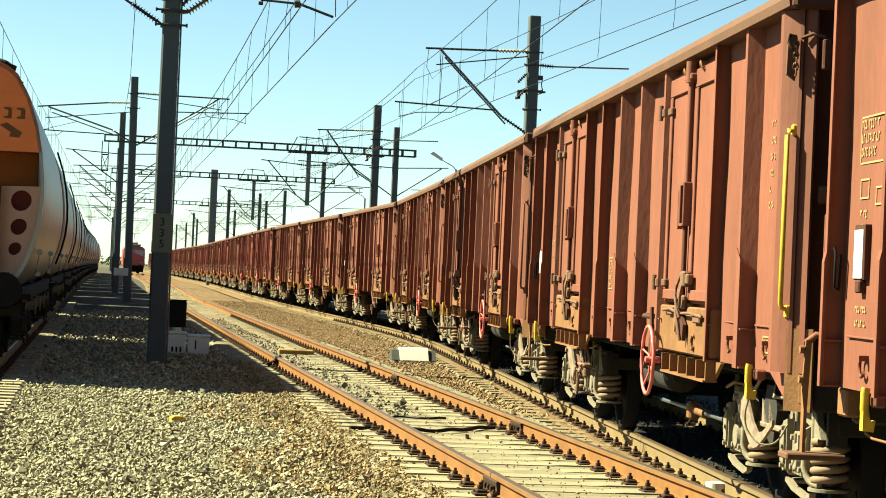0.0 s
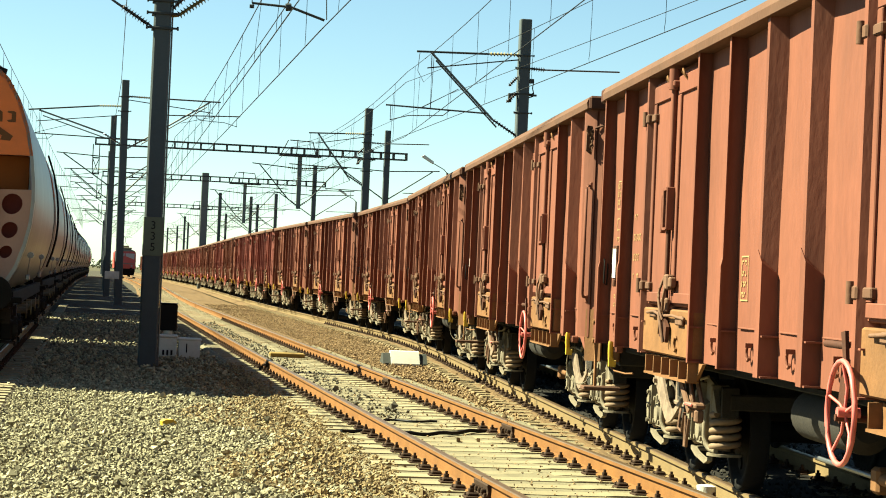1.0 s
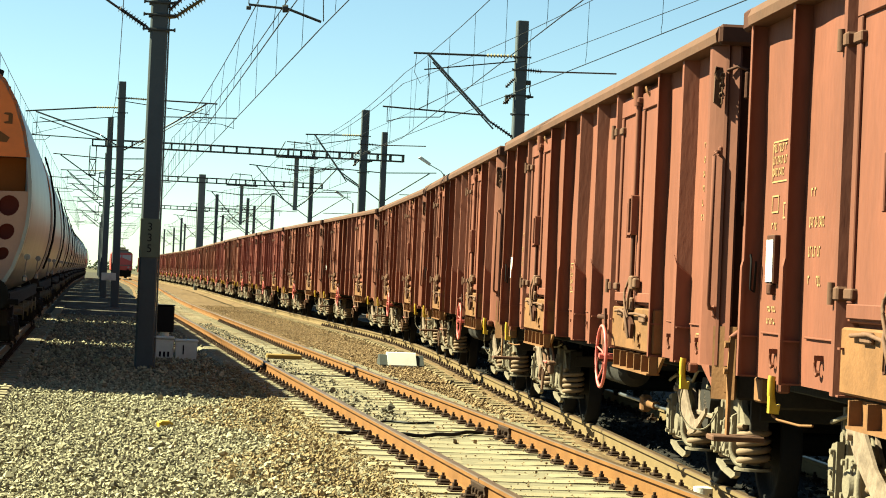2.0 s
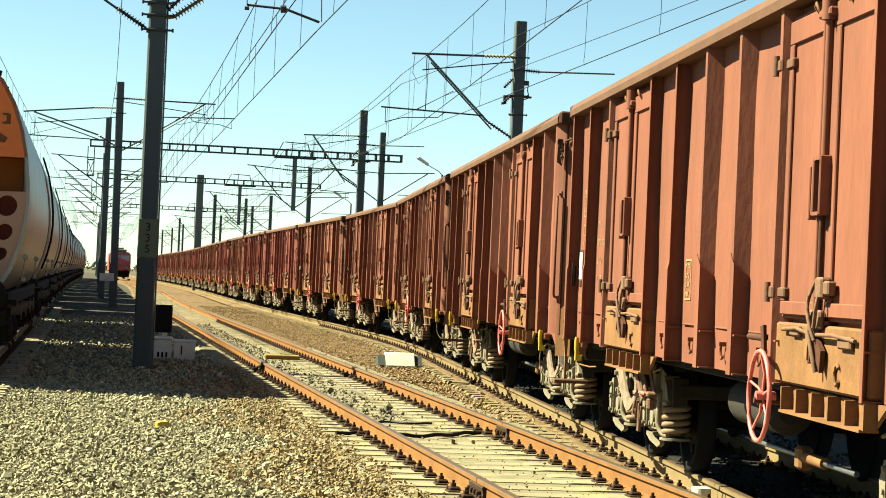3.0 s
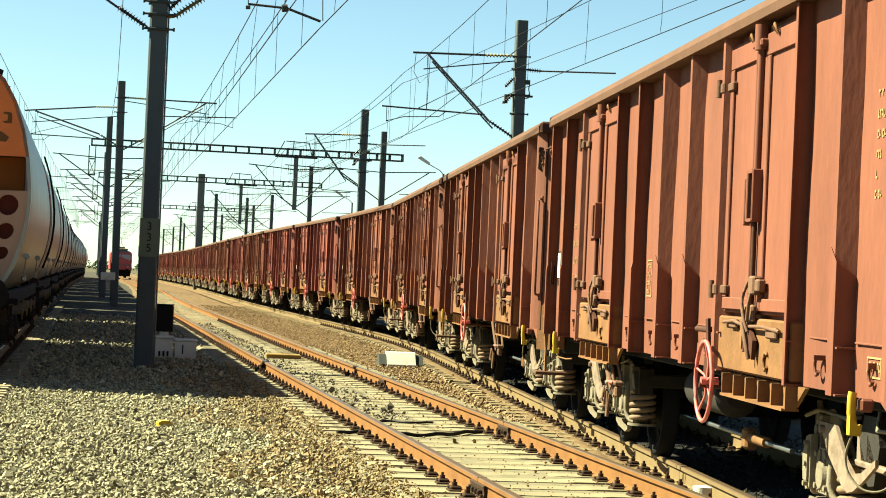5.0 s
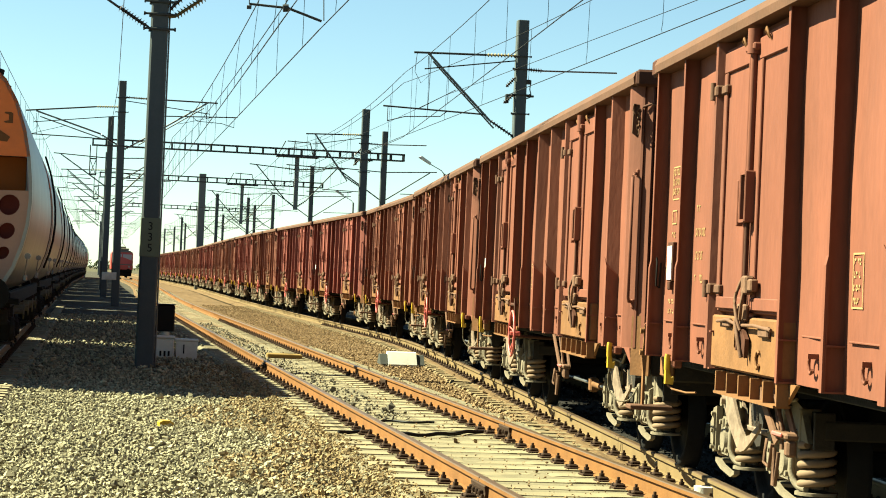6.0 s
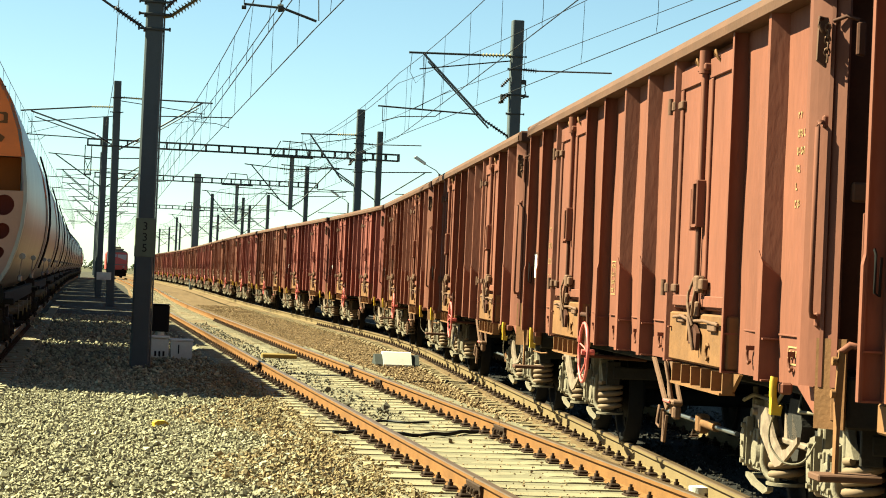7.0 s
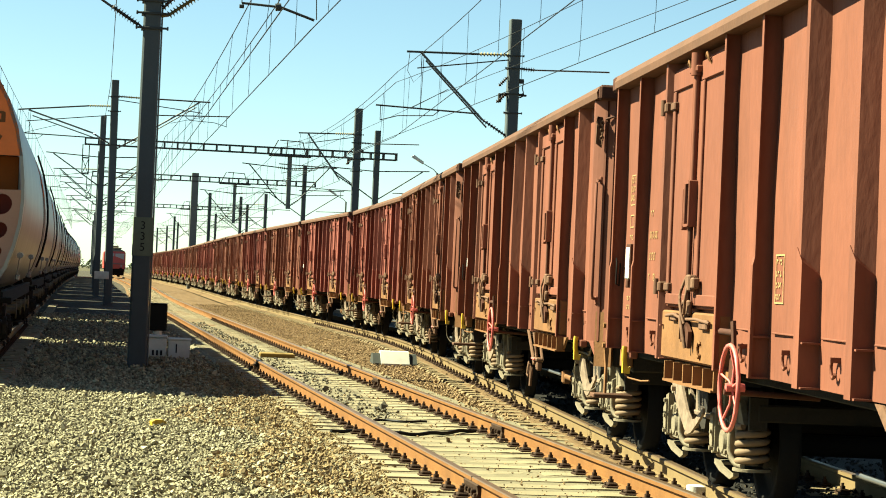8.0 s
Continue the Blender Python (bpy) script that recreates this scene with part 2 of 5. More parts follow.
def drift(y):
    """The whole yard swings a little to the right in the distance."""
    return 1.5 * ease(85, 215, y)


X_SILO, X_MID = -2.2, 3.89                       # centre lines of the standing train and of the empty track
PHI = radians(4.641)
_ys = np.arange(-120.0, 900.0, 0.5)
_heading = np.array([PHI * (1 - ease(43, 66, y)) for y in _ys])
_xs = np.concatenate(([0], np.cumsum(np.tan(_heading)[:-1] * 0.5)))
_xs = _xs - np.interp(0, _ys, _xs) + 3.733 + 0.7525 / math.cos(PHI) + np.array([drift(y) for y in _ys])
_ss = np.concatenate(([0], np.cumsum(np.hypot(np.diff(_xs), np.diff(_ys)))))
_ss = _ss - np.interp(0, _ys, _ss)


def on_path(s):
    """The place on the loaded track's centre line, s metres along it."""
    return float(np.interp(s, _ss, _xs)), float(np.interp(s, _ss, _ys))


def path_x(y):
    return float(np.interp(y, _ys, _xs))


def mid_x(y):
    return X_MID + drift(y)


def silo_x(y):
    return X_SILO + 0.9 * ease(150, 330, y)


# ---- ground ----
def strip(name, mat, center, left, right, z, y0, y1, step, label, category, skirt=0.12, rough=0.0):
    """A bed of stones along a track: a raised strip with sloping sides that follows its centre line."""
    rng = random.Random(name)
    g = Geo()
    cols = [(left - skirt * 2.2, -skirt), (left, 0)] + [(left + (right - left) * i / 6, 0) for i in range(1, 6)] + [(right, 0), (right + skirt * 2.2, -skirt)]
    ys = []
    y = y0
    while y < y1:
        ys.append(y)
        y += step * (1 if y < 120 else 6)
    ys.append(y1)
    v = [(center(y) + dx, y, z + dz + (rng.uniform(-rough, rough) if dz == 0 else 0)) for y in ys for dx, dz in cols]
    k = len(cols)
    f = [(i * k + j, i * k + j + 1, (i + 1) * k + j + 1, (i + 1) * k + j) for i in range(len(ys) - 1) for j in range(k - 1)]
    g.add(v, f)
    return solo(name, g, mat, label, category, kind="structure")


def ground():
    g = Geo()
    xs = [-2500, -600, -120, -40, -14, -5, 0, 5, 14, 40, 120, 600, 2500]
    ys = [-400, -60, 0, 20, 40, 80, 160, 320, 640, 1300, 2600, 4200]
    g.add([(x, y, -0.36) for y in ys for x in xs],
          [(j * 13 + i, j * 13 + i + 1, (j + 1) * 13 + i + 1, (j + 1) * 13 + i) for j in range(11) for i in range(12)])
    solo("ground", g, M_EARTH, "dry earth and sparse grass of a railway yard", "ground", kind="structure")
    strip("ballast_walkway", M_BED, lambda y: drift(y) * 0.8, -4.1, 2.95, -0.245, -30, 620, 1.0, "grey crushed stone between two tracks", "ballast", rough=0.015)
    strip("ballast_middle_far", M_BED_WARM, mid_x, -1.30, 1.5, -0.184, 52, 620, 1.0, "rust brown crushed stone bed under the empty track", "ballast", rough=0.004)
    strip("ballast_middle", M_DUST, mid_x, -1.30, 1.5, -0.184, -30, 52, 1.0, "dusty crushed stone bed under the empty track", "ballast", rough=0.003)
    strip("ballast_shoulder", M_BED_WARM, path_x, -1.04, -0.69, -0.172, -60, 620, 1.0, "sandy ballast shoulder beside the train's track", "ballast", rough=0.008)
    strip("ballast_loaded", M_OILSHADE_BED, path_x, -0.69, 2.6, -0.171, -60, 620, 1.0, "oily crushed stone bed, its colour darkened for shade under the train", "ballast", rough=0.008)
    strip("ballast_infill", M_BED_WARM, lambda y: (mid_x(y) + path_x(y)) / 2, -0.9, 0.9, -0.238, 30, 620, 1.0, "rust brown crushed stone between two tracks", "ballast", rough=0.02)
    strip("ballast_far", M_BED_WARM, lambda y: 13.2 + drift(y), -3.0, 14.0, -0.25, -60, 620, 2.0, "rust brown crushed stone bed of far tracks", "ballast", rough=0.01)


def stones(name, mat, label, count, y0, y1, x_of, size, z, seed, power=1.0):
    """Loose broken stones, lying close together: one mesh. x_of(y) gives the two edges of the field."""
    rng = np.random.default_rng(seed)
    base = np.array([(1, 0, 0), (-1, 0, 0), (0, 1, 0), (0, -1, 0), (0.2, 0.1, 0.9), (-0.1, 0.2, -0.9)], float)
    tri = np.array([(0, 2, 4), (2, 1, 4), (1, 3, 4), (3, 0, 4), (2, 0, 5), (1, 2, 5), (3, 1, 5), (0, 3, 5)])
    y = y0 + (y1 - y0) * rng.random(count) ** power
    e = np.array([x_of(t) for t in y])
    x = e[:, 0] + (e[:, 1] - e[:, 0]) * rng.random(count)
    s = size * rng.lognormal(0, 0.32, count)
    nv = len(base)
    shape = base[None] * (1 + rng.uniform(-0.45, 0.35, (count, nv, 1)))
    shape = shape * (s[:, None, None] * rng.uniform(0.55, 1.2, (count, 1, 3)))
    a, b = rng.uniform(0, 6.283, count), rng.uniform(-0.9, 0.9, count)
    ca, sa, cb, sb = np.cos(a), np.sin(a), np.cos(b), np.sin(b)
    X, Y, Z = shape[..., 0], shape[..., 1], shape[..., 2] * 0.9
    Y, Z = Y * cb[:, None] - Z * sb[:, None], Y * sb[:, None] + Z * cb[:, None]
    X, Y = X * ca[:, None] - Y * sa[:, None], X * sa[:, None] + Y * ca[:, None]
    lift = z + s * rng.uniform(-0.2, 1.5, count)
    v = np.stack([X + x[:, None], Y + y[:, None], Z + lift[:, None]], -1).reshape(-1, 3)
    f = (tri[None] + (np.arange(count) * nv)[:, None, None]).reshape(-1, 3)
    me = bpy.data.meshes.new(name)
    me.vertices.add(len(v))
    me.vertices.foreach_set("co", v.ravel())
    me.loops.add(f.size)
    me.loops.foreach_set("vertex_index", f.ravel())
    me.polygons.add(len(f))
    me.polygons.foreach_set("loop_start", np.arange(0, f.size, 3))
    me.polygons.foreach_set("loop_total", np.full(len(f), 3))
    me.polygons.foreach_set("use_smooth", np.zeros(len(f), dtype=bool))
    me.update()
    me.validate()
    me.materials.append(mat)
    return tagged(new(name, me), label, "ballast", kind="stuff")


# ---- tracks ----
RAIL = [(-0.072, -0.172), (0.072, -0.172), (0.072, -0.160), (0.012, -0.142), (0.010, -0.048), (0.035, -0.036), (0.036, -0.008), (0.028, 0.0),
        (-0.028, 0.0), (-0.036, -0.008), (-0.035, -0.036), (-0.010, -0.048), (-0.012, -0.142), (-0.072, -0.160)]


def rail_mesh(center, off, y0, y1, step, mat):
    """A rail of true section along a centre line; its running surface is worn bright."""
    ys = []
    y = y0
    while y < y1:
        ys.append(y)
        y += step * (1 if y < 110 else 5)
    ys.append(y1)
    n, k = len(RAIL), len(ys)
    v = [(center(y) + off + a, y, b) for y in ys for a, b in RAIL]
    f = [(i * n + j, i * n + (j + 1) % n, (i + 1) * n + (j + 1) % n, (i + 1) * n + j) for i in range(k - 1) for j in range(n)]
    me = bpy.data.meshes.new("rail")
    me.from_pydata(v, [], f + [tuple(range(n)), tuple(range(k * n - 1, k * n - n - 1, -1))])
    me.materials.append(mat)
    me.materials.append(M_RAILHEAD)
    for i in range(k - 1):
        for j in (6, 7, 8):
            me.polygons[i * n + j].material_index = 1
    me.update()
    return me


def sleeper_mesh():
    g = Geo()
    o = [(-1.28, -0.30), (1.28, -0.30), (1.28, -0.205), (1.24, -0.172), (0.40, -0.172), (0.30, -0.179), (-0.30, -0.179), (-0.40, -0.172), (-1.24, -0.172), (-1.28, -0.205)]
    g.prism(o, -0.15, 0.15)
    return g


def chair_mesh():
    """Rail fastening: ribbed base plate, two clamps and two bolts with nuts."""
    g = Geo()
    g.box(-0.17, 0.17, -0.085, 0.085, -0.174, -0.156, 0.004)
    for s in (-1, 1):
        g.box(s * 0.105 - 0.045, s * 0.105 + 0.045, -0.045, 0.045, -0.158, -0.128, 0.010)
        g.rod((s * 0.115, 0, -0.15), (s * 0.115, 0, -0.075), 0.013, n=6)
        g.rod((s * 0.115, 0, -0.128), (s * 0.115, 0, -0.100), 0.024, n=6)
        g.rod((s * 0.145, 0.055, -0.16), (s * 0.145, 0.055, -0.132), 0.018, n=6)
    return g


def track(label, center, y_parts, y_end, spacing, rail_mat, sleeper_mat, y_start=-30, far=150):
    t = thing("railway_track", label, "railway track", kind="structure")
    for off in (-0.7525, 0.7525):
        part("rail", rail_mesh(center, off, y_start, y_end, 2.0, rail_mat), None, t)
    sm, cm = sleeper_mesh().mesh("sleeper", sleeper_mat), chair_mesh().mesh("rail_fastening", M_FAST)
    rest, y, rng = Geo(), y_start, random.Random(label)
    far_chairs = Geo()
    base = [p.co[:] for p in sm.vertices]
    faces = [tuple(q.vertices) for q in sm.polygons]
    cb, cf = [p.co[:] for p in cm.vertices], [tuple(q.vertices) for q in cm.polygons]
    while y < far:
        h = math.atan((center(y + 0.5) - center(y - 0.5)))
        m = pose(center(y) + rng.uniform(-0.015, 0.015), y, rng.uniform(-0.006, 0.003), 0, 0, -math.degrees(h) + rng.uniform(-0.6, 0.6))
        if y_parts[0] <= y <= y_parts[1]:
            part("sleeper", sm, None, t, m=m)
            for off in (-0.7525, 0.7525):
                part("rail_fastening", cm, None, t, m=pose(center(y) + off, y, 0, 0, 0, rng.uniform(-2, 2)))
        else:
            rest.add(base, faces, m)
            if 8 < y < 75:
                for off in (-0.7525, 0.7525):
                    far_chairs.add(cb, cf, pose(center(y) + off, y, 0))
        y += spacing
    tagged(part("sleepers", rest, sleeper_mat, t), kind="stuff")
    if far_chairs.v:
        tagged(part("rail_fastenings", far_chairs, M_FAST, t), kind="stuff")
    return t


ground()
track("empty railway track with rusty rails on dusty concrete sleepers", mid_x, (13, 75), 600, 0.6, M_RUST, M_CONC, far=170)
track("railway track with dull brown rails under the train", path_x, (13, 60), 600, 0.6, M_OLDRAIL, M_CONC_OLD, far=110)
track("railway track in the shade of standing silo wagons", silo_x, (30, 50), 600, 0.6, M_OLDRAIL, M_CONC, far=60)


# ---- open goods wagons ----
def lathe(g, outline, n=22, m=None, smooth=True):
    """(x, r) pairs turned about the x axis."""
    k = len(outline)
    v = [(x, r * math.cos(2 * math.pi * i / n), r * math.sin(2 * math.pi * i / n)) for i in range(n) for x, r in outline]
    f = [(i * k + j, i * k + j + 1, (i + 1) % n * k + j + 1, (i + 1) % n * k + j) for i in range(n) for j in range(k - 1)]
    return g.add(v, f, m, smooth)


def rib_outline(u, kind):
    """Section of a side post: sheer towards the camera side of the line, or sloping there."""
    if kind == "sheer":
        return [(-1.315, u + 0.012), (-1.432, u + 0.012), (-1.432, u - 0.022), (-1.44, u - 0.022), (-1.44, u + 0.030), (-1.315, u + 0.08)]
    return [(-1.315, u - 0.095), (-1.44, u - 0.038), (-1.44, u + 0.030), (-1.315, u + 0.035)]


RIBS = ((-5.33, "slope"), (-4.31, "sheer"), (-2.28, "slope"), (-1.14, "slope"), (-0.04, "slope"), (1.08, "sheer"), (2.17, "sheer"), (4.26, "slope"), (5.42, "sheer"), (6.53, "sheer"))
DOORS = (-3.31, 3.20)
NEAR_END, FAR_END = -6.64, 6.58                  # the body's two ends


def post_gusset(u):
    """The foot of a sloping post is boxed out to a sheer face, cut aslant at its top."""
    foot = [(-1.318, u - 0.092), (-1.446, u - 0.092), (-1.446, u + 0.032), (-1.318, u - 0.02)]
    tops = (1.63, 1.72, 1.80, 1.70)
    g = Geo().add([(x, y, 1.003) for x, y in foot] + [(x, y, z) for (x, y), z in zip(foot, tops)],
                  [(0, 1, 2, 3), (4, 5, 6, 7), (0, 1, 5, 4), (1, 2, 6, 5), (2, 3, 7, 6), (3, 0, 4, 7)])
    return g


def corner_post(side):
    """Folded post at the near end: an outer strip, a slanting face with a raised seam, and the return to the end wall."""
    o = [(-1.325, NEAR_END + 0.33), (-1.446, NEAR_END + 0.30), (-1.446, NEAR_END + 0.225), (-1.415, NEAR_END + 0.17), (-1.365, NEAR_END + 0.10), (-1.374, NEAR_END + 0.083), (-1.357, NEAR_END + 0.066),
         (-1.347, NEAR_END + 0.08), (-1.295, NEAR_END + 0.0), (-1.275, NEAR_END + 0.03), (-1.29, NEAR_END + 0.12)]
    return Geo().prism([(-side * x, y) for x, y in o], 1.03, 3.24, "z")


def sheet_x(u, z, s):
    """How far out the dented side sheet stands."""
    return 1.33 + 0.020 * noise.noise(Vector((u * 1.1, z * 0.8, 3.1 * s))) + 0.008 * noise.noise(Vector((u * 3, z * 2, 7)))


def side_plate():
    """The side sheet between the posts, slightly dented, with its flanged top."""
    g = Geo()
    ny, nz = 66, 10
    for s in (-1, 1):
        v = []
        for i in range(ny + 1):
            for j in range(nz + 1):
                u, z = -6.42 + 13.0 * i / ny, 1.005 + 2.255 * j / nz
                v.append((s * sheet_x(u, z, s), u, z))
        k = nz + 1
        g.add(v, [(i * k + j, i * k + j + 1, (i + 1) * k + j + 1, (i + 1) * k + j) for i in range(ny) for j in range(nz)], None, True)
    return g


def smooth_line(pts, n=5):
    """A smooth line through the points."""
    p = [Vector(pts[0])] + [Vector(q) for q in pts] + [Vector(pts[-1])]
    out = []
    for i in range(1, len(p) - 2):
        for k in range(n):
            t = k / n
            out.append(0.5 * ((2 * p[i]) + (p[i + 1] - p[i - 1]) * t + (2 * p[i - 1] - 5 * p[i] + 4 * p[i + 1] - p[i + 2]) * t * t + (3 * p[i] - p[i - 1] - 3 * p[i + 1] + p[i + 2]) * t ** 3))
    return out + [p[-2]]


def spring_mesh():
    """Coil spring of thick round bar about an inner stop, on a cupped seat."""
    g = Geo()
    turns, z0, z1, r = 4.6, 0.325, 0.60, 0.102
    n = int(turns * 14)
    g.tube([(r * math.cos(6.2832 * turns * i / n), r * math.sin(6.2832 * turns * i / n), z0 + (z1 - z0) * i / n) for i in range(n + 1)], 0.0255, 7)
    g.rod((0, 0, z0), (0, 0, z1), 0.050, n=8)
    return g


def wheelset_mesh():
    """Two flanged wheels on an axle, turning about x."""
    g = Geo()
    for s in (-1, 1):
        o = [(0.60, 0.09), (0.60, 0.13), (0.70, 0.16), (0.715, 0.36), (0.68, 0.385), (0.68, 0.488), (0.705, 0.488), (0.722, 0.462), (0.815, 0.455), (0.815, 0.385),
             (0.765, 0.37), (0.765, 0.17), (0.83, 0.13), (0.83, 0.085)]
        lathe(g, [(s * x, r) for x, r in o])
        for a in range(3):
            g.rod((s * 0.768, 0.27 * math.cos(a * 2.094), 0.27 * math.sin(a * 2.094)), (s * 0.778, 0.27 * math.cos(a * 2.094), 0.27 * math.sin(a * 2.094)), 0.05, n=8)
    g.rod((-1.08, 0, 0), (1.08, 0, 0), 0.078, n=12)
    return g


def bogie_frame():
    g = Geo()
    for s in (-1, 1):
        o = [(-1.38, 0.64), (-1.32, 0.80), (-0.55, 0.82), (-0.42, 0.70), (0.42, 0.70), (0.55, 0.82), (1.32, 0.80), (1.38, 0.64), (0.52, 0.64), (0.36, 0.46), (-0.36, 0.46), (-0.52, 0.64)]
        a, b = sorted((s * 0.96, s * 1.02))
        g.prism(o, a, b, "x")
        for e in (-1.38, -0.60, 0.60, 1.34):
            g.box(min(s * 0.93, s * 1.06), max(s * 0.93, s * 1.06), e - 0.02, e + 0.02, 0.58, 0.81, 0.005)
        g.prism([(-0.10, 0.47), (0.10, 0.47), (0.20, 0.72), (0.12, 0.88), (-0.12, 0.88), (-0.20, 0.72)], *sorted((s * 1.02, s * 1.10)), "x")
    g.box(-1.0, 1.0, -0.2, 0.2, 0.50, 0.80, 0.03)
    for e in (-1.36, 1.36):
        g.box(-1.0, 1.0, e - 0.05, e + 0.05, 0.64, 0.76, 0.01)
    return g


def axle_box():
    """Cast box on the axle's end: ribbed cover with bolts, a flange on either side, guides and the skid under it."""
    g = Geo()
    g.box(-0.10, 0.09, -0.17, 0.17, 0.33, 0.64, 0.03)
    cover = [(-0.15, 0.42), (-0.12, 0.36), (0.12, 0.36), (0.15, 0.42), (0.15, 0.57), (0.10, 0.63), (-0.10, 0.63), (-0.15, 0.57)]
    g.prism(cover, -0.135, -0.098, "x")
    g.rod((-0.135, 0, 0.47), (-0.158, 0, 0.47), 0.095, 0.08, n=14)
    for y, z in ((-0.11, 0.40), (0.11, 0.40), (-0.11, 0.59), (0.11, 0.59)):
        g.rod((-0.130, y, z), (-0.158, y, z), 0.020, n=6)
    for y in (-0.055, 0.055):
        g.box(-0.150, -0.13, y - 0.012, y + 0.012, 0.375, 0.62, 0.006)
    # flange towards the spring, curling out below it
    g.prism([(-0.145, 0.66), (-0.075, 0.70), (0.05, 0.70), (0.05, 0.34), (-0.10, 0.34), (-0.15, 0.40)], -0.212, -0.178)
    g.tube(smooth_line([(-0.12, -0.195, 0.66), (-0.135, -0.20, 0.52), (-0.135, -0.21, 0.40), (-0.11, -0.27, 0.335), (-0.08, -0.36, 0.325)]), 0.022, 6)
    # guide cheek on the other side with its wear plate
    g.prism([(0.19, 0.38), (0.28, 0.36), (0.36, 0.44), (0.37, 0.58), (0.30, 0.68), (0.19, 0.70)], -0.165, -0.12, "x")
    g.prism([(0.21, 0.42), (0.30, 0.42), (0.325, 0.58), (0.21, 0.64)], -0.180, -0.163, "x")
    for z in (0.40, 0.52, 0.64):
        g.rod((-0.16, 0.235, z), (-0.195, 0.235, z), 0.018, n=6)
    # spring seats and the bent skid under them
    for e in (-0.30, 0.30):
        g.rod((0, e, 0.285), (0, e, 0.305), 0.135, n=14)
    g.prism([(0.22, 0.295), (0.05, 0.255), (-0.30, 0.225), (-0.42, 0.255), (-0.42, 0.282), (-0.30, 0.256), (0.05, 0.288), (0.22, 0.325)], -0.155, -0.115, "x")
    return g


def horn_guide():
    """Upright guides of the bogie frame above an axle box, with a capped link pin."""
    g = Geo()
    for y in (-0.235, 0.205):
        g.box(-0.11, 0.03, y - 0.022, y + 0.022, 0.50, 0.82, 0.008)
    g.prism([(-0.30, 0.62), (-0.06, 0.66), (0.24, 0.70), (0.30, 0.84), (0.10, 0.86), (-0.16, 0.80)], -0.055, -0.025, "x")
    g.rod((-0.125, 0.25, 0.72), (-0.02, 0.25, 0.72), 0.035, n=10)
    g.rod((-0.10, 0.25, 0.72), (-0.10, 0.25, 0.90), 0.020, n=6)
    g.prism([(-0.44, 0.615), (-0.16, 0.615), (-0.20, 0.70), (-0.28, 0.78)], -0.10, -0.06, "x")
    return g


def spoon_plate():
    """Pressed guard plate slanting from the bogie's shoulder down over a spring, with fins behind it."""
    g = Geo()
    g.prism([(0.80, 0.80), (0.42, 0.80), (0.18, 0.62), (0.02, 0.555), (-0.15, 0.575), (-0.42, 0.67), (-0.42, 0.63), (-0.18, 0.525), (0.0, 0.46), (0.12, 0.44), (0.24, 0.47), (0.55, 0.62)], -1.185, -1.165, "x")
    for y in (0.32, 0.08, -0.12):
        g.prism([(y, 0.62), (y + 0.17, 0.62), (y + 0.17, 0.78)], -1.10, -1.08, "x")
    g.box(-1.12, -1.07, -0.42, 0.56, 0.585, 0.622, 0.008)
    g.rod((-1.215, 0.66, 0.76), (-1.10, 0.66, 0.76), 0.024, n=6)
    return g


def handwheel():
    g = Geo()
    pts = [(0.0, 0.27 * math.cos(i * math.pi / 12), 0.27 * math.sin(i * math.pi / 12)) for i in range(24)]
    g.tube(pts, 0.015, 7, closed=True)
    for i in range(5):
        a = i * 2 * math.pi / 5 + 0.3
        g.tube([(0.02, 0, 0), (0.03, 0.13 * math.cos(a), 0.13 * math.sin(a)), (0, 0.27 * math.cos(a), 0.27 * math.sin(a))], 0.009, 5)
    g.rod((-0.02, 0, 0), (0.10, 0, 0), 0.03, n=10)
    return g


def hook(u, z, r=0.055):
    return [(-1.356, u + r * math.cos(a) * 0.8, z + r * math.sin(a)) for a in [2.4 - i * 0.55 for i in range(10)]]


def stencil_rows(g, u, z, rows, height, step=0.075):
    """Lettering too worn to read: short bars on the sheet. rows: lists of bar lengths."""
    for i, row in enumerate(rows):
        c = u
        for w in row:
            if w > 0:
                k = max(1, round(w / 0.034))
                for j in range(k):
                    a, top = c - w * j / k, z - i * step
                    low, x = top - height * (1 if (i + j) % 3 else 0.8), -sheet_x(a, top, -1) - 0.004
                    g.box(x - 0.001, x + 0.001, a - 0.008, a, low, top)
                    if (i + 2 * j) % 3 != 1:
                        g.box(x - 0.001, x + 0.001, a - w / k * 0.66, a - 0.008, top - 0.012, top)
                    if (2 * i + j) % 3:
                        g.box(x - 0.001, x + 0.001, a - w / k * 0.66, a - 0.008, low, low + 0.012)
            c -= abs(w) + 0.022
    return g


def stencil_frame(g, u0, u1, z0, z1, w=0.010):
    for a, b, c, d in ((u0, u1, z0, z0 + w), (u0, u1, z1 - w, z1), (u0, u0 + w, z0 + w, z1 - w), (u1 - w, u1, z0 + w, z1 - w)):
        x = -sheet_x((a + b) / 2, (c + d) / 2, -1) - 0.005
        g.box(x - 0.001, x + 0.001, a, b, c, d)
    return g


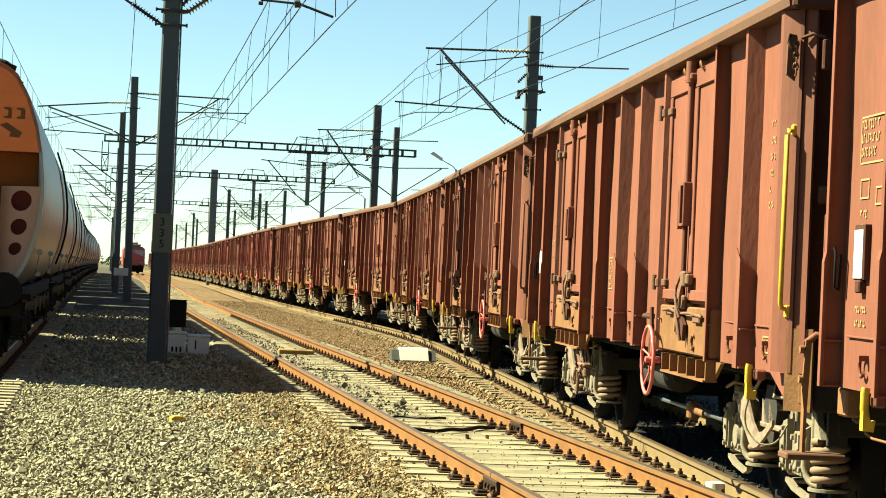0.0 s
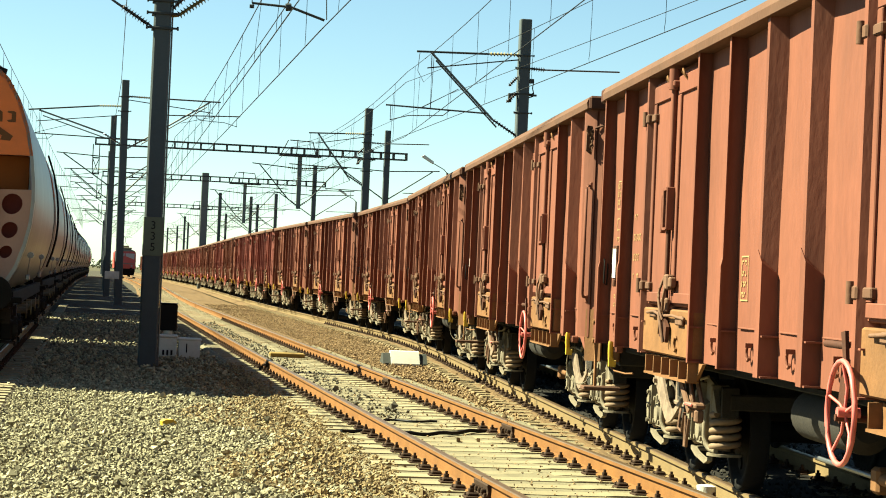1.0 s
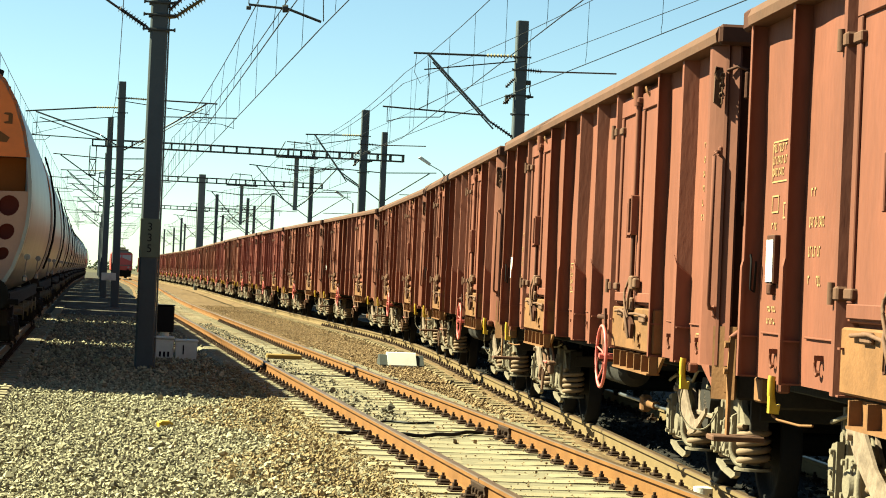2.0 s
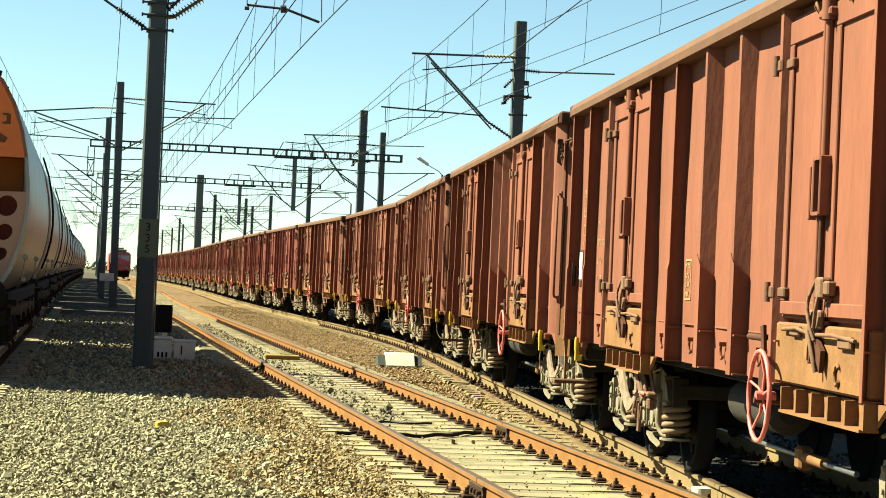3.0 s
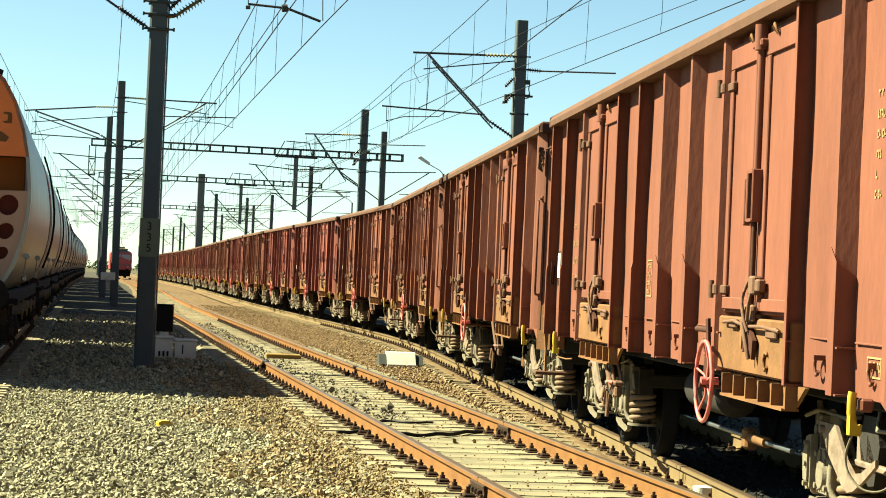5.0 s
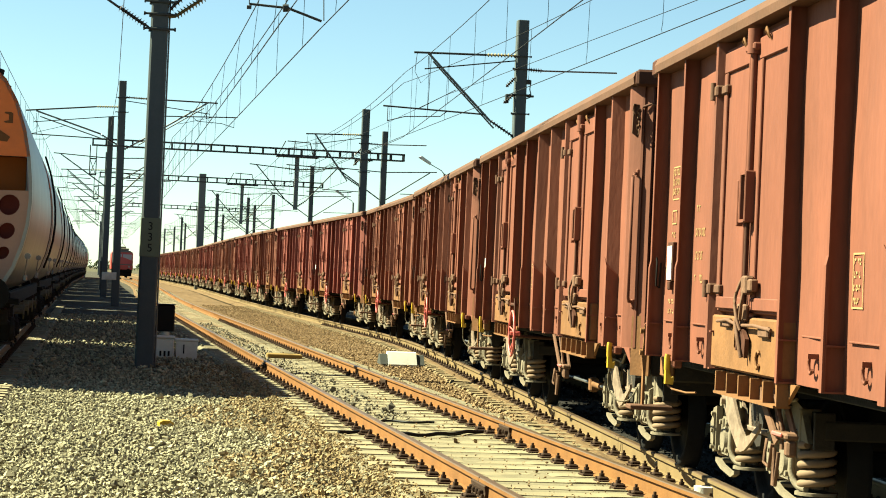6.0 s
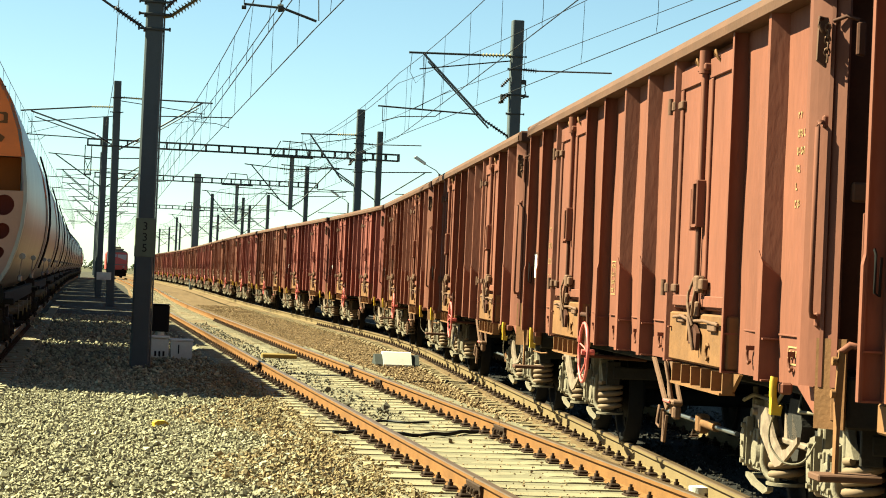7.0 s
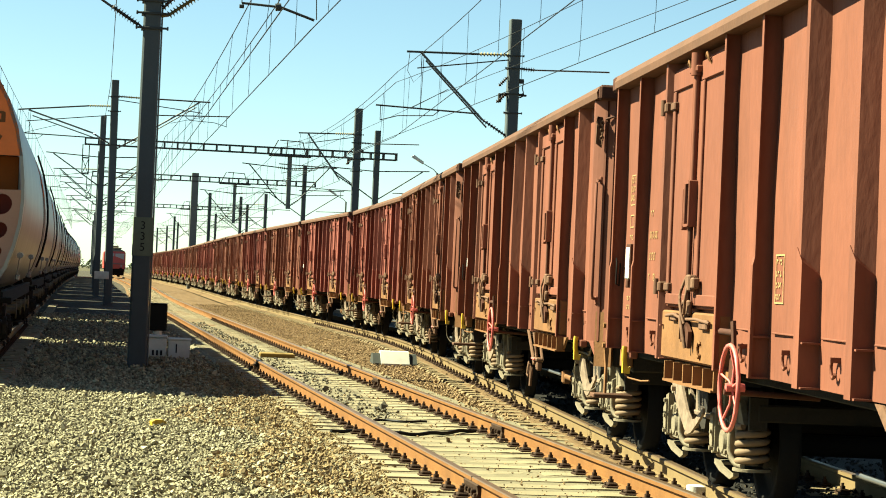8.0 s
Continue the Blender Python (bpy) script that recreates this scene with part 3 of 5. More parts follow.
def goods_wagon():
    w = thing("open_goods_wagon", "red-brown steel open goods wagon with ribbed sides", "goods wagon", group="wagons of the passing train")
    part("side_sheet", side_plate(), M_PAINT, w)
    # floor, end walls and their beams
    part("floor", Geo().box(-1.3, 1.3, -6.44, 6.47, 1.12, 1.22, 0.01), M_GRIME_SHADE, w)
    for e in (-1, 1):
        end = FAR_END if e > 0 else NEAR_END + 0.08

        def ends(p, q):
            return min(end + e * p, end + e * q), max(end + e * p, end + e * q)

        # Wall, posts and chord have the shade between wagons in their colour.
        part("end_wall", Geo().box(-1.27, 1.27, *ends(-0.16, -0.10), 1.1, 3.27, 0.01), M_GRIME_SHADE, w)
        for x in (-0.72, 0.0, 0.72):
            part("end_post", Geo().box(x - 0.05, x + 0.05, *ends(-0.10, 0.02), 1.05, 3.22, 0.012), M_GRIME_SHADE, w)
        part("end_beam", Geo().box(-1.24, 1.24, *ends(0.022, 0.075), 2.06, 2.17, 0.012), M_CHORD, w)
        part("end_chord", Geo().box(-1.46, 1.46, *ends(-0.04 if e > 0 else 0.082, 0.16), 3.225, 3.364, 0.02), M_GRIME_SHADE, w)
        # Headstock coloured dark for the shade below the body; only its cap is ochre.
        part("headstock", Geo().box(-1.22, 1.22, *ends(-0.09, 0.08), 0.80, 1.09, 0.015), M_FRAME, w)
        part("headstock_cap", Geo().box(-1.31, -1.225, *ends(-0.12, 0.07), 0.84, 1.00, 0.012), M_OCHRE, w)
        for x in (-0.875, 0.875):
            b = part("buffer", Geo().rod((x, e * 6.40, 1.06), (x, e * 6.90, 1.06), 0.10, 0.09, n=14), M_BLACK, w)
            part("buffer_head", Geo().rod((x, e * 6.97, 1.06), (x, e * 7.01, 1.06), 0.235, 0.21, n=20).rod((x, e * 6.88, 1.06), (x, e * 6.97, 1.06), 0.065, n=10), M_BLACK, b)
        part("coupling", Geo().box(-0.05, 0.05, min(e * 6.44, e * 6.95), max(e * 6.44, e * 6.95), 0.98, 1.08, 0.02)
             .tube([(-0.06, e * 6.95, 1.0), (-0.06, e * 7.0, 0.80), (0.06, e * 7.0, 0.80), (0.06, e * 6.95, 1.0)], 0.022, 6), M_BLACK, w)
        part("brake_hose", Geo().tube([(-0.30, e * 6.44, 0.95), (-0.32, e * 6.85, 0.88), (-0.31, e * 6.92, 0.62), (-0.30, e * 6.86, 0.45)], 0.028, 7), M_BLACK, w)
    for s in (-1, 1):
        part("top_chord", Geo().prism([(s * 1.20, 3.245), (s * 1.468, 3.245), (s * 1.476, 3.30), (s * 1.452, 3.355), (s * 1.36, 3.366), (s * 1.20, 3.36)], NEAR_END + 0.0, FAR_END - 0.045), M_CHORD, w)
        # Sole bars are coloured black for the shade under the sides.
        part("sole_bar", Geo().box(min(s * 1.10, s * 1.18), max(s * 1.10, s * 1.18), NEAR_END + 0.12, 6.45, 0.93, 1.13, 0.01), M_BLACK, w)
    for u, kind in RIBS:
        o = rib_outline(u, kind)
        g = Geo().prism(o, 1.003, 3.25, "z")
        face = min(p[1] for p in o) if kind == "slope" else u + 0.012
        for z in (1.003, 1.255):
            g.box(-1.436, -1.325, face - 0.036, face + 0.01, z, z + 0.011)
        part("side_post", g, M_PAINT, w)
        part("side_post", Geo().prism([(-x, y) for x, y in o], 1.003, 3.25, "z"), M_PAINT, w)
        if kind == "slope" and u not in (-2.28, 4.26):
            part("post_gusset", post_gusset(u), M_PAINT, w)
        elif kind == "sheer" and u not in (-4.31, 2.17):
            part("post_gusset", Geo().prism([(-1.438, 1.005), (-1.452, 1.005), (-1.452, 1.70), (-1.438, 1.76)], u - 0.022, u + 0.03), M_PAINT, w)
    for x in (-1, 1):
        part("corner_post", corner_post(x), M_PAINT, w)
        part("corner_post", Geo().box(min(x * 1.30, x * 1.40), max(x * 1.30, x * 1.40), 6.585, 6.64, 1.05, 3.22, 0.012), M_PAINT, w)
    # lap joint low on the side sheets, and rope hooks
    g = Geo()
    for a, b in zip([NEAR_END + 0.36] + [u + 0.10 for u, _ in RIBS[:-1]], [u - 0.12 for u, _ in RIBS]):
        if b - a < 1.4:
            g.box(-sheet_x((a + b) / 2, 1.3, -1) - 0.016, -1.30, a + 0.05, b - 0.05, 1.285, 1.297, 0.003)
    tagged(part("lap_joint", g, M_PAINT, w), kind="stuff")
    for u in (-5.85, -4.75, -1.65, -0.55, 0.55, 1.68, 4.9, 6.0):
        part("rope_hook", Geo().tube(hook(u, 1.14), 0.011, 5).box(-1.385, -1.31, u - 0.045, u - 0.02, 1.17, 1.20), M_PAINT, w)
    # doors with their locking gear
    for c in DOORS:
        u0, u1 = c - 0.97, c + 0.99
        d = part("side_door", Geo().box(-1.385, -1.23, u0, u1, 1.40, 3.19, 0.008), M_PAINT, w)
        for a, b in ((u0 + 0.04, c - 0.10), (c + 0.10, u1 - 0.04)):
            g = Geo().box(-1.405, -1.383, a, b, 3.02, 3.16, 0.006).box(-1.405, -1.383, a, b, 1.42, 1.50, 0.006)
            g.box(-1.405, -1.383, a, a + 0.09, 1.50, 3.02, 0.006).box(-1.405, -1.383, b - 0.09, b, 1.50, 3.02, 0.006)
            part("leaf_frame", g, M_PAINT, d)
        part("locking_bar", Geo().rod((-1.425, c - 0.045, 2.25), (-1.425, c - 0.045, 3.20), 0.024, n=8).rod((-1.42, c + 0.055, 1.40), (-1.42, c + 0.055, 3.12), 0.016, n=8), M_PAINT, d)
        part("lower_bar", Geo().rod((-1.428, c - 0.045, 1.38), (-1.428, c - 0.045, 2.05), 0.017, n=8), M_GRIME_SHADE, d)
        part("bar_bracket", Geo().rod((-1.425, c - 0.045, 3.06), (-1.425, c - 0.045, 3.22), 0.05, n=10).box(-1.45, -1.38, c - 0.12, c + 0.13, 3.08, 3.13, 0.01), M_PAINT, d)
        part("latch_box", Geo().box(-1.470, -1.40, c + 0.03, c + 0.06, 1.98, 2.31, 0.006).box(-1.470, -1.40, c - 0.12, c - 0.10, 1.98, 2.31, 0.006).box(-1.470, -1.40, c - 0.10, c + 0.03, 2.285, 2.31)
             .box(-1.470, -1.40, c - 0.10, c + 0.03, 1.98, 2.0).box(-1.408, -1.40, c - 0.10, c + 0.03, 2.0, 2.285).box(-1.462, -1.40, c + 0.13, c + 0.16, 1.96, 2.26, 0.006), M_PAINT, d)
        part("latch_bolt", Geo().box(-1.44, -1.41, c - 0.08, c + 0.02, 2.0, 2.285, 0.006), M_FRAME, d)
        for z in (2.91, 1.55):
            part("hinge", Geo().rod((-1.445, u1 + 0.10, z - 0.06), (-1.445, u1 + 0.10, z + 0.06), 0.028, n=10).box(-1.45, -1.38, u1 + 0.0, u1 + 0.11, z - 0.04, z + 0.04, 0.012)
                 .box(-1.42, -1.38, u1 - 0.18, u1 - 0.02, z - 0.03, z + 0.03, 0.008), M_CHORD, d)
        for e in (c + 0.28, c - 0.36):
            part("lifting_eye", Geo().tube([(-1.40, e, 3.13), (-1.43, e, 3.17), (-1.435, e - 0.04, 3.19), (-1.43, e - 0.07, 3.15), (-1.40, e - 0.07, 3.11)], 0.009, 5), M_OCHRE, d)
        f = part("drop_flap", Geo().box(-1.41, -1.24, u0 - 0.05, u1 + 0.02, 1.02, 1.375, 0.012), M_OCHRE, w)
        g = Geo().box(-1.445, -1.41, c - 0.13, c + 0.12, 1.35, 1.46, 0.012).rod((-1.43, c - 0.04, 1.16), (-1.43, c - 0.04, 1.40), 0.022, n=8)
        g.tube([(-1.44, c + 0.02, 1.44), (-1.475, c - 0.02, 1.34), (-1.47, c - 0.10, 1.22), (-1.45, c - 0.12, 1.12)], 0.014, 6)
        g.tube([(-1.43, c + 0.75, 1.335), (-1.45, c + 0.35, 1.35), (-1.44, c + 0.05, 1.32), (-1.45, c - 0.45, 1.33), (-1.43, c - 0.82, 1.31)], 0.012, 6)
        g.box(-1.44, -1.41, c + 0.35, c + 0.55, 1.30, 1.36, 0.01).box(-1.44, -1.41, c - 0.75, c - 0.50, 1.26, 1.33, 0.01)
        g.tube(smooth_line([(-1.44, c - 0.02, 1.62), (-1.47, c + 0.03, 1.50), (-1.475, c - 0.04, 1.38), (-1.46, c - 0.10, 1.29)]), 0.012, 5)
        g.tube(smooth_line([(-1.44, c - 0.12, 1.60), (-1.465, c - 0.14, 1.48), (-1.46, c - 0.08, 1.36)]), 0.012, 5)
        g.box(-1.46, -1.40, c - 0.20, c - 0.06, 1.52, 1.64, 0.012).box(-1.45, -1.40, c - 0.30, c - 0.20, 1.54, 1.62, 0.01)
        part("latch_gear", g, M_LATCH, f)
        part("latch_pawl", Geo().prism([(c - 0.22, 1.24), (c - 0.06, 1.32), (c + 0.10, 1.26), (c + 0.06, 1.16), (c - 0.10, 1.20), (c - 0.20, 1.12)], -1.452, -1.425, "x"), M_GRIME_SHADE, f)
        part("latch_tag", Geo().prism([(c - 0.02, 1.18), (c + 0.03, 1.20), (c + 0.02, 1.33), (c - 0.03, 1.31)], -1.478, -1.468, "x"), M_OCHRE, f)
        part("flap_hook", Geo().tube([(x - 0.064, y, z) for x, y, z in hook(c - 0.45, 1.12)], 0.011, 5), M_OCHRE, f)
        g = Geo().prism([(u0 - 0.25, 1.00), (u0 + 0.02, 0.86), (u1 - 0.3, 0.86), (u1 - 0.1, 1.00)], -1.36, -1.335, "x")
        for k in range(6):
            y = u0 - 0.05 + 1.75 * k / 5
            g.box(-1.43, -1.36, y - 0.012, y + 0.012, 0.865, 1.0)
        g.box(-1.44, -1.335, u0 - 0.02, u1 - 0.25, 0.852, 0.868)
        part("door_bracket", g, M_OCHRE, w)
    # hand brake, levers, steps and rails
    part("handwheel", handwheel(), M_RED, w, "pink-red spoked hand brake wheel", pose(-1.49, 1.42, 0.925))
    part("brake_bracket", Geo().prism([(1.44, 1.02), (1.56, 0.86), (1.60, 0.90), (1.53, 1.22), (1.58, 1.34), (1.50, 1.35), (1.46, 1.2)], -1.462, -1.442, "x").rod((-1.44, 1.53, 1.27), (-1.44, 1.95, 1.27), 0.022, n=6).rod((-1.52, 1.42, 0.90), (-0.9, 1.42, 0.88), 0.02, n=6), M_GRIME_SHADE, w)
    for u in (-5.90, 5.52):
        g = Geo().tube([(-1.46, u, 1.05), (-1.465, u, 1.02), (-1.465, u, 0.94), (-1.455, u, 0.89)], 0.024, 8).prism([(-1.478, 0.83), (-1.42, 0.825), (-1.412, 0.885), (-1.43, 0.875), (-1.446, 0.90), (-1.478, 0.93)], u - 0.03, u + 0.03)
        part("lever_mount", Geo().box(-1.43, -1.36, u - 0.05, u + 0.03, 0.95, 1.02, 0.012), M_PAINT, w)
        part("release_lever", g, M_YELLOW, w, "yellow brake release lever")
        if u < 0:
            part("lever_rod", Geo().tube(smooth_line([(-1.455, u, 0.83), (-1.44, u + 0.16, 0.72), (-1.42, u + 0.16, 0.62), (-1.36, u + 0.08, 0.545), (-1.27, u + 0.0, 0.56), (-1.20, u - 0.02, 0.68)]), 0.0065, 5), M_GREASE, w)
        else:
            part("lever_rod", Geo().tube([(-1.455, u, 0.82), (-1.43, u - 0.05, 0.795), (-1.40, u - 0.45, 0.79), (-1.36, u - 0.60, 0.80)], 0.008, 5), M_OCHRE, w)
    # near end: grab rail, stowed chain, twisted step hanger with its board, gusset plates
    u = NEAR_END + 0.12
    part("handrail", Geo().tube([(-1.37, u + 0.01, 2.50), (-1.42, u - 0.025, 2.50), (-1.43, u - 0.03, 2.47), (-1.43, u - 0.03, 1.45), (-1.42, u - 0.025, 1.42), (-1.37, u + 0.01, 1.41)], 0.015, 6).box(-1.395, -1.35, u - 0.02, u + 0.03, 1.36, 1.44, 0.008).box(-1.395, -1.35, u - 0.02, u + 0.03, 2.47, 2.54, 0.008), M_PAINT, w)
    ring = part("lashing_ring", Geo().prism([(-1.455, 2.84), (-1.40, 2.80), (-1.385, 3.02), (-1.40, 3.08), (-1.45, 3.08)], u - 0.05, u - 0.02)
                .tube([(-1.40, u - 0.02, 3.07), (-1.45, u - 0.06, 3.075), (-1.455, u - 0.07, 3.03), (-1.43, u - 0.06, 3.0)], 0.012, 5), M_CHORD, w)
    g = Geo()
    for k in range(6):
        a = 1.571 * (k % 2)
        g.tube([(-1.405 + 0.016 * math.cos(q) * math.cos(a), u - 0.07 + 0.016 * math.cos(q) * math.sin(a), 3.02 - 0.034 * k + 0.024 * math.sin(q)) for q in [i * 0.785 for i in range(8)]], 0.006, 4, closed=True)
    part("chain", g, M_LATCH, ring, "rusty stowed chain")
    part("corner_hook", Geo().tube([(-1.37, u - 0.06, 3.06), (-1.31, u - 0.12, 3.085), (-1.25, u - 0.17, 3.06)], 0.012, 5).box(-1.27, -1.22, u - 0.20, u - 0.16, 2.86, 3.05, 0.01), M_GRIME_SHADE, w)
    part("step_plate", Geo().prism([(-1.385, NEAR_END + 0.10), (-1.25, NEAR_END - 0.03), (-1.235, NEAR_END - 0.01), (-1.37, NEAR_END + 0.12)], 0.80, 1.30, "z"), M_OCHRE, w)
    part("corner_bracket", Geo().prism([(NEAR_END + 0.16, 1.02), (NEAR_END + 0.62, 1.02), (NEAR_END + 0.16, 0.86)], -1.36, -1.345, "x"), M_PAINT, w)
    y = NEAR_END - 0.06
    g = Geo().prism([(-1.315, 0.94), (-1.275, 0.94), (-1.265, 1.22), (-1.30, 1.24)], y - 0.012, y + 0.012).prism([(y - 0.030, 0.56), (y + 0.030, 0.56), (y + 0.035, 0.82), (y - 0.035, 0.82)], -1.305, -1.285, "x")
    g.add([(-1.315, y - 0.012, 0.94), (-1.275, y - 0.012, 0.94), (-1.275, y + 0.012, 0.94), (-1.315, y + 0.012, 0.94), (-1.305, y - 0.035, 0.82), (-1.285, y - 0.035, 0.82), (-1.285, y + 0.035, 0.82), (-1.305, y + 0.035, 0.82)],
          [(0, 1, 5, 4), (1, 2, 6, 5), (2, 3, 7, 6), (3, 0, 4, 7)])
    for z in (1.18, 1.00):
        g.rod((-1.31, y, z), (-1.335, y, z), 0.026, n=6)
    st = part("step_hanger", g, M_OCHRE, w)
    part("step_board", Geo().box(-1.42, -1.06, y - 0.13, y + 0.10, 0.525, 0.565, 0.008), M_CHORD, st)
    part("step_stay", Geo().tube([(-1.29, y + 0.02, 1.22), (-1.24, y - 0.02, 1.27), (-1.18, y - 0.02, 1.26), (-1.16, y, 1.16)], 0.022, 6), M_PAINT, w)
    # far end: a bent rail and a dark grip in the recess
    part("handrail", Geo().tube([(-1.36, 6.60, 1.98), (-1.405, 6.66, 1.96), (-1.405, 6.66, 1.64), (-1.385, 6.66, 1.58), (-1.36, 6.60, 1.56)], 0.016, 6), M_PAINT, w)
    part("grip", Geo().tube([(-1.40, 6.50, 1.78), (-1.40, 6.47, 1.75), (-1.40, 6.47, 1.56), (-1.375, 6.47, 1.54), (-1.37, 6.47, 1.74)], 0.008, 5), M_BLACK, w)
    # worn lettering and a paper label
    g = Geo()
    stencil_rows(g, 6.26, 2.47, ((0.10, 0.14, 0.05), (0.06, 0.16, 0.08), (0.12, 0.13)), 0.05)
    stencil_frame(g, 5.84, 6.28, 2.23, 2.49)
    stencil_frame(g, 6.08, 6.25, 2.04, 2.15)
    stencil_frame(g, 5.80, 5.94, 2.00, 2.10)
    stencil_rows(g, 6.24, 1.98, ((0.05, 0.07), (0.09,)), 0.045)
    stencil_rows(g, 6.24, 1.46, ((0.10, 0.10), (0.07, 0.06, 0.05)), 0.035)
    stencil_rows(g, 5.25, 2.16, ((0.05, 0.05), (0.0,), (0.10, 0.06, 0.12), (0.0,), (0.07, 0.08, 0.07), (0.0,), (0.05, -0.1, 0.10)), 0.060, step=0.085)
    stencil_frame(g, 0.70, 0.92, 1.47, 1.77)
    stencil_rows(g, 0.90, 1.74, ((0.05, 0.07), (0.08, 0.04), (0.03, 0.09), (0.12,)), 0.035, step=0.07)
    stencil_rows(g, -5.70, 2.62, ((0.04, 0.03), (0.12, 0.08), (0.06, 0.10), (0.09,), (0.05,), (0.04, 0.06)), 0.045, step=0.105)
    stencil_frame(g, -5.98, -5.72, 1.12, 1.23)
    stencil_rows(g, -5.75, 1.205, ((0.06, 0.05, 0.06),), 0.05)
    tagged(part("stencil_lettering", g, M_STENCIL, w, "worn cream stencilled marks"), kind="stuff")
    part("label_holder", Geo().box(-1.368, -1.31, 6.00, 6.20, 1.60, 1.90, 0.004).box(-1.376, -1.31, 6.06, 6.14, 1.53, 1.60, 0.008), M_GRIME_SHADE, w)
    part("paper_label", Geo().box(-1.374, -1.369, 6.015, 6.185, 1.61, 1.87), M_WHITE, w, "white paper routing label")
    # underframe, near black: the shade below the wagon is in its colour
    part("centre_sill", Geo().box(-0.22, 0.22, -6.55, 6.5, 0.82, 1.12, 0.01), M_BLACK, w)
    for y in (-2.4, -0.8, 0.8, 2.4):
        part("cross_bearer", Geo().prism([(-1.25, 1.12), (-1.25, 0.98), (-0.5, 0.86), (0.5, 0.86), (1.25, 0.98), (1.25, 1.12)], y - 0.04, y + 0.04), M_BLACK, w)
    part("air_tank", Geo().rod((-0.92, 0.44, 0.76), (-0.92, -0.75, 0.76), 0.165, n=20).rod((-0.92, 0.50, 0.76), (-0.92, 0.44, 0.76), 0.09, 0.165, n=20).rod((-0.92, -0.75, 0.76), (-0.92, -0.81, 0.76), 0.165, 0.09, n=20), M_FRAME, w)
    part("brake_rod", Geo().rod((-0.78, -1.95, 0.45), (-0.78, 0.9, 0.45), 0.020, n=8), M_BRIGHT, w)
    part("slack_adjuster", Geo().rod((-0.78, -1.2, 0.45), (-0.78, -0.6, 0.45), 0.04, n=10).box(-0.83, -0.73, -0.70, -0.55, 0.36, 0.52, 0.02), M_OCHRE, w)
    g = Geo().tube([(-1.36, -1.95, 0.98), (-1.34, -2.15, 0.72), (-1.34, -2.15, 0.60)], 0.014, 6).tube([(-1.30, -1.72, 0.98), (-1.34, -2.05, 0.70)], 0.012, 6)
    g.prism([(-1.42, 1.0), (-1.56, 1.0), (-2.16, 0.66), (-2.08, 0.62)], -1.372, -1.358, "x").prism([(-1.78, 1.0), (-1.92, 1.0), (-2.34, 0.68), (-2.26, 0.66)], -1.302, -1.288, "x")
    g.box(-1.38, -1.30, -2.40, -2.06, 0.67, 0.71, 0.012).box(-1.37, -1.31, -2.40, -2.31, 0.57, 0.67, 0.015)
    g.tube([(-1.42, -2.1, 0.66), (-1.44, -2.12, 0.52), (-1.44, -2.25, 0.50), (-1.43, -2.28, 0.64)], 0.012, 5)
    g.tube([(-1.42, -2.3, 0.62), (-1.43, -2.32, 0.40), (-1.43, -2.38, 0.40), (-1.42, -2.4, 0.60)], 0.012, 5)
    part("changeover_gear", g, M_LATCH, w)
    part("changeover_handle", Geo().box(-1.40, -1.385, -2.34, -2.10, 0.685, 0.71, 0.006), M_RED, w)
    # bogies; frames and wheels are coloured dark for the shade they stand in
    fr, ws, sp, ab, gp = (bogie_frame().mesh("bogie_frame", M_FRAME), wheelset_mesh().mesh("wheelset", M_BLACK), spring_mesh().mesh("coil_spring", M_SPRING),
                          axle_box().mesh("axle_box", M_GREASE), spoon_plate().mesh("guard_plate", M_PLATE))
    hg = horn_guide().mesh("horn_guide", M_GREASE)
    for p in (-4.98, 4.07):
        b = part("bogie", fr, None, w, m=pose(0, p, 0))
        for a in (-0.9, 0.9):
            part("wheelset", ws, None, b, m=pose(0, a, 0.46))
            for s in (-1, 1):
                part("axle_box", ab, None, b, m=pose(s * 0.985, a, 0, 0, 0, 0 if s < 0 else 180))
                part("horn_guide", hg, None, b, m=pose(s * 0.985, a, 0, 0, 0, 0 if s < 0 else 180))
                for e in (-0.30, 0.30):
                    part("coil_spring", sp, None, b, m=pose(s * 0.985, a + e, 0))
        part("guard_plate", gp, None, b, m=pose(0, 0, 0))
        part("brake_pipe", Geo().tube([(-1.13, 1.3, 0.80), (-1.15, 0.9, 0.86), (-1.14, 0.3, 0.84), (-1.15, 0.1, 0.92), (-1.1, -0.1, 1.0)], 0.014, 5)
             .tube([(-1.10, -0.2, 0.95), (-1.16, -0.35, 0.82), (-1.14, -0.9, 0.84), (-1.13, -1.2, 0.88)], 0.012, 5), M_GREASE, b)
    return w


WAGON_LENGTH, WAGON_COUNT = 14.17, 30
SPEED, GAIN = 6.24358, 0.00855


def run(t):
    """How far the train has still to come at t seconds, against where it stands at 4 s."""
    return -(SPEED * (t - 4) + GAIN * (t - 4) ** 2)


FIRST = 18.05 - run(7) - 5 * WAGON_LENGTH       # where the foremost wagon stands at 4 s
WAGONS = [goods_wagon()]
for k in range(1, WAGON_COUNT):
    WAGONS.append(copy_thing(WAGONS[0], Matrix()))
for k in (2,):                                   # one wagon has a yellow grab rail at its near end
    for ob in WAGONS[k].children:
        if ob.name.startswith("handrail") and ob.data.vertices[0].co.y < 0:
            me = ob.data.copy()
            me.materials[0] = M_YELLOW
            ob.data = me
            tagged(ob, "yellow grab rail")
for w in WAGONS[:5]:                             # on these the hand brake and the changeover gear sit the other way round
    for ob in w.children:
        if ob.name.startswith(("handwheel", "brake_bracket")):
            ob.location.y -= 3.7
        elif ob.name.startswith("changeover"):
            ob.location.y += 4.5
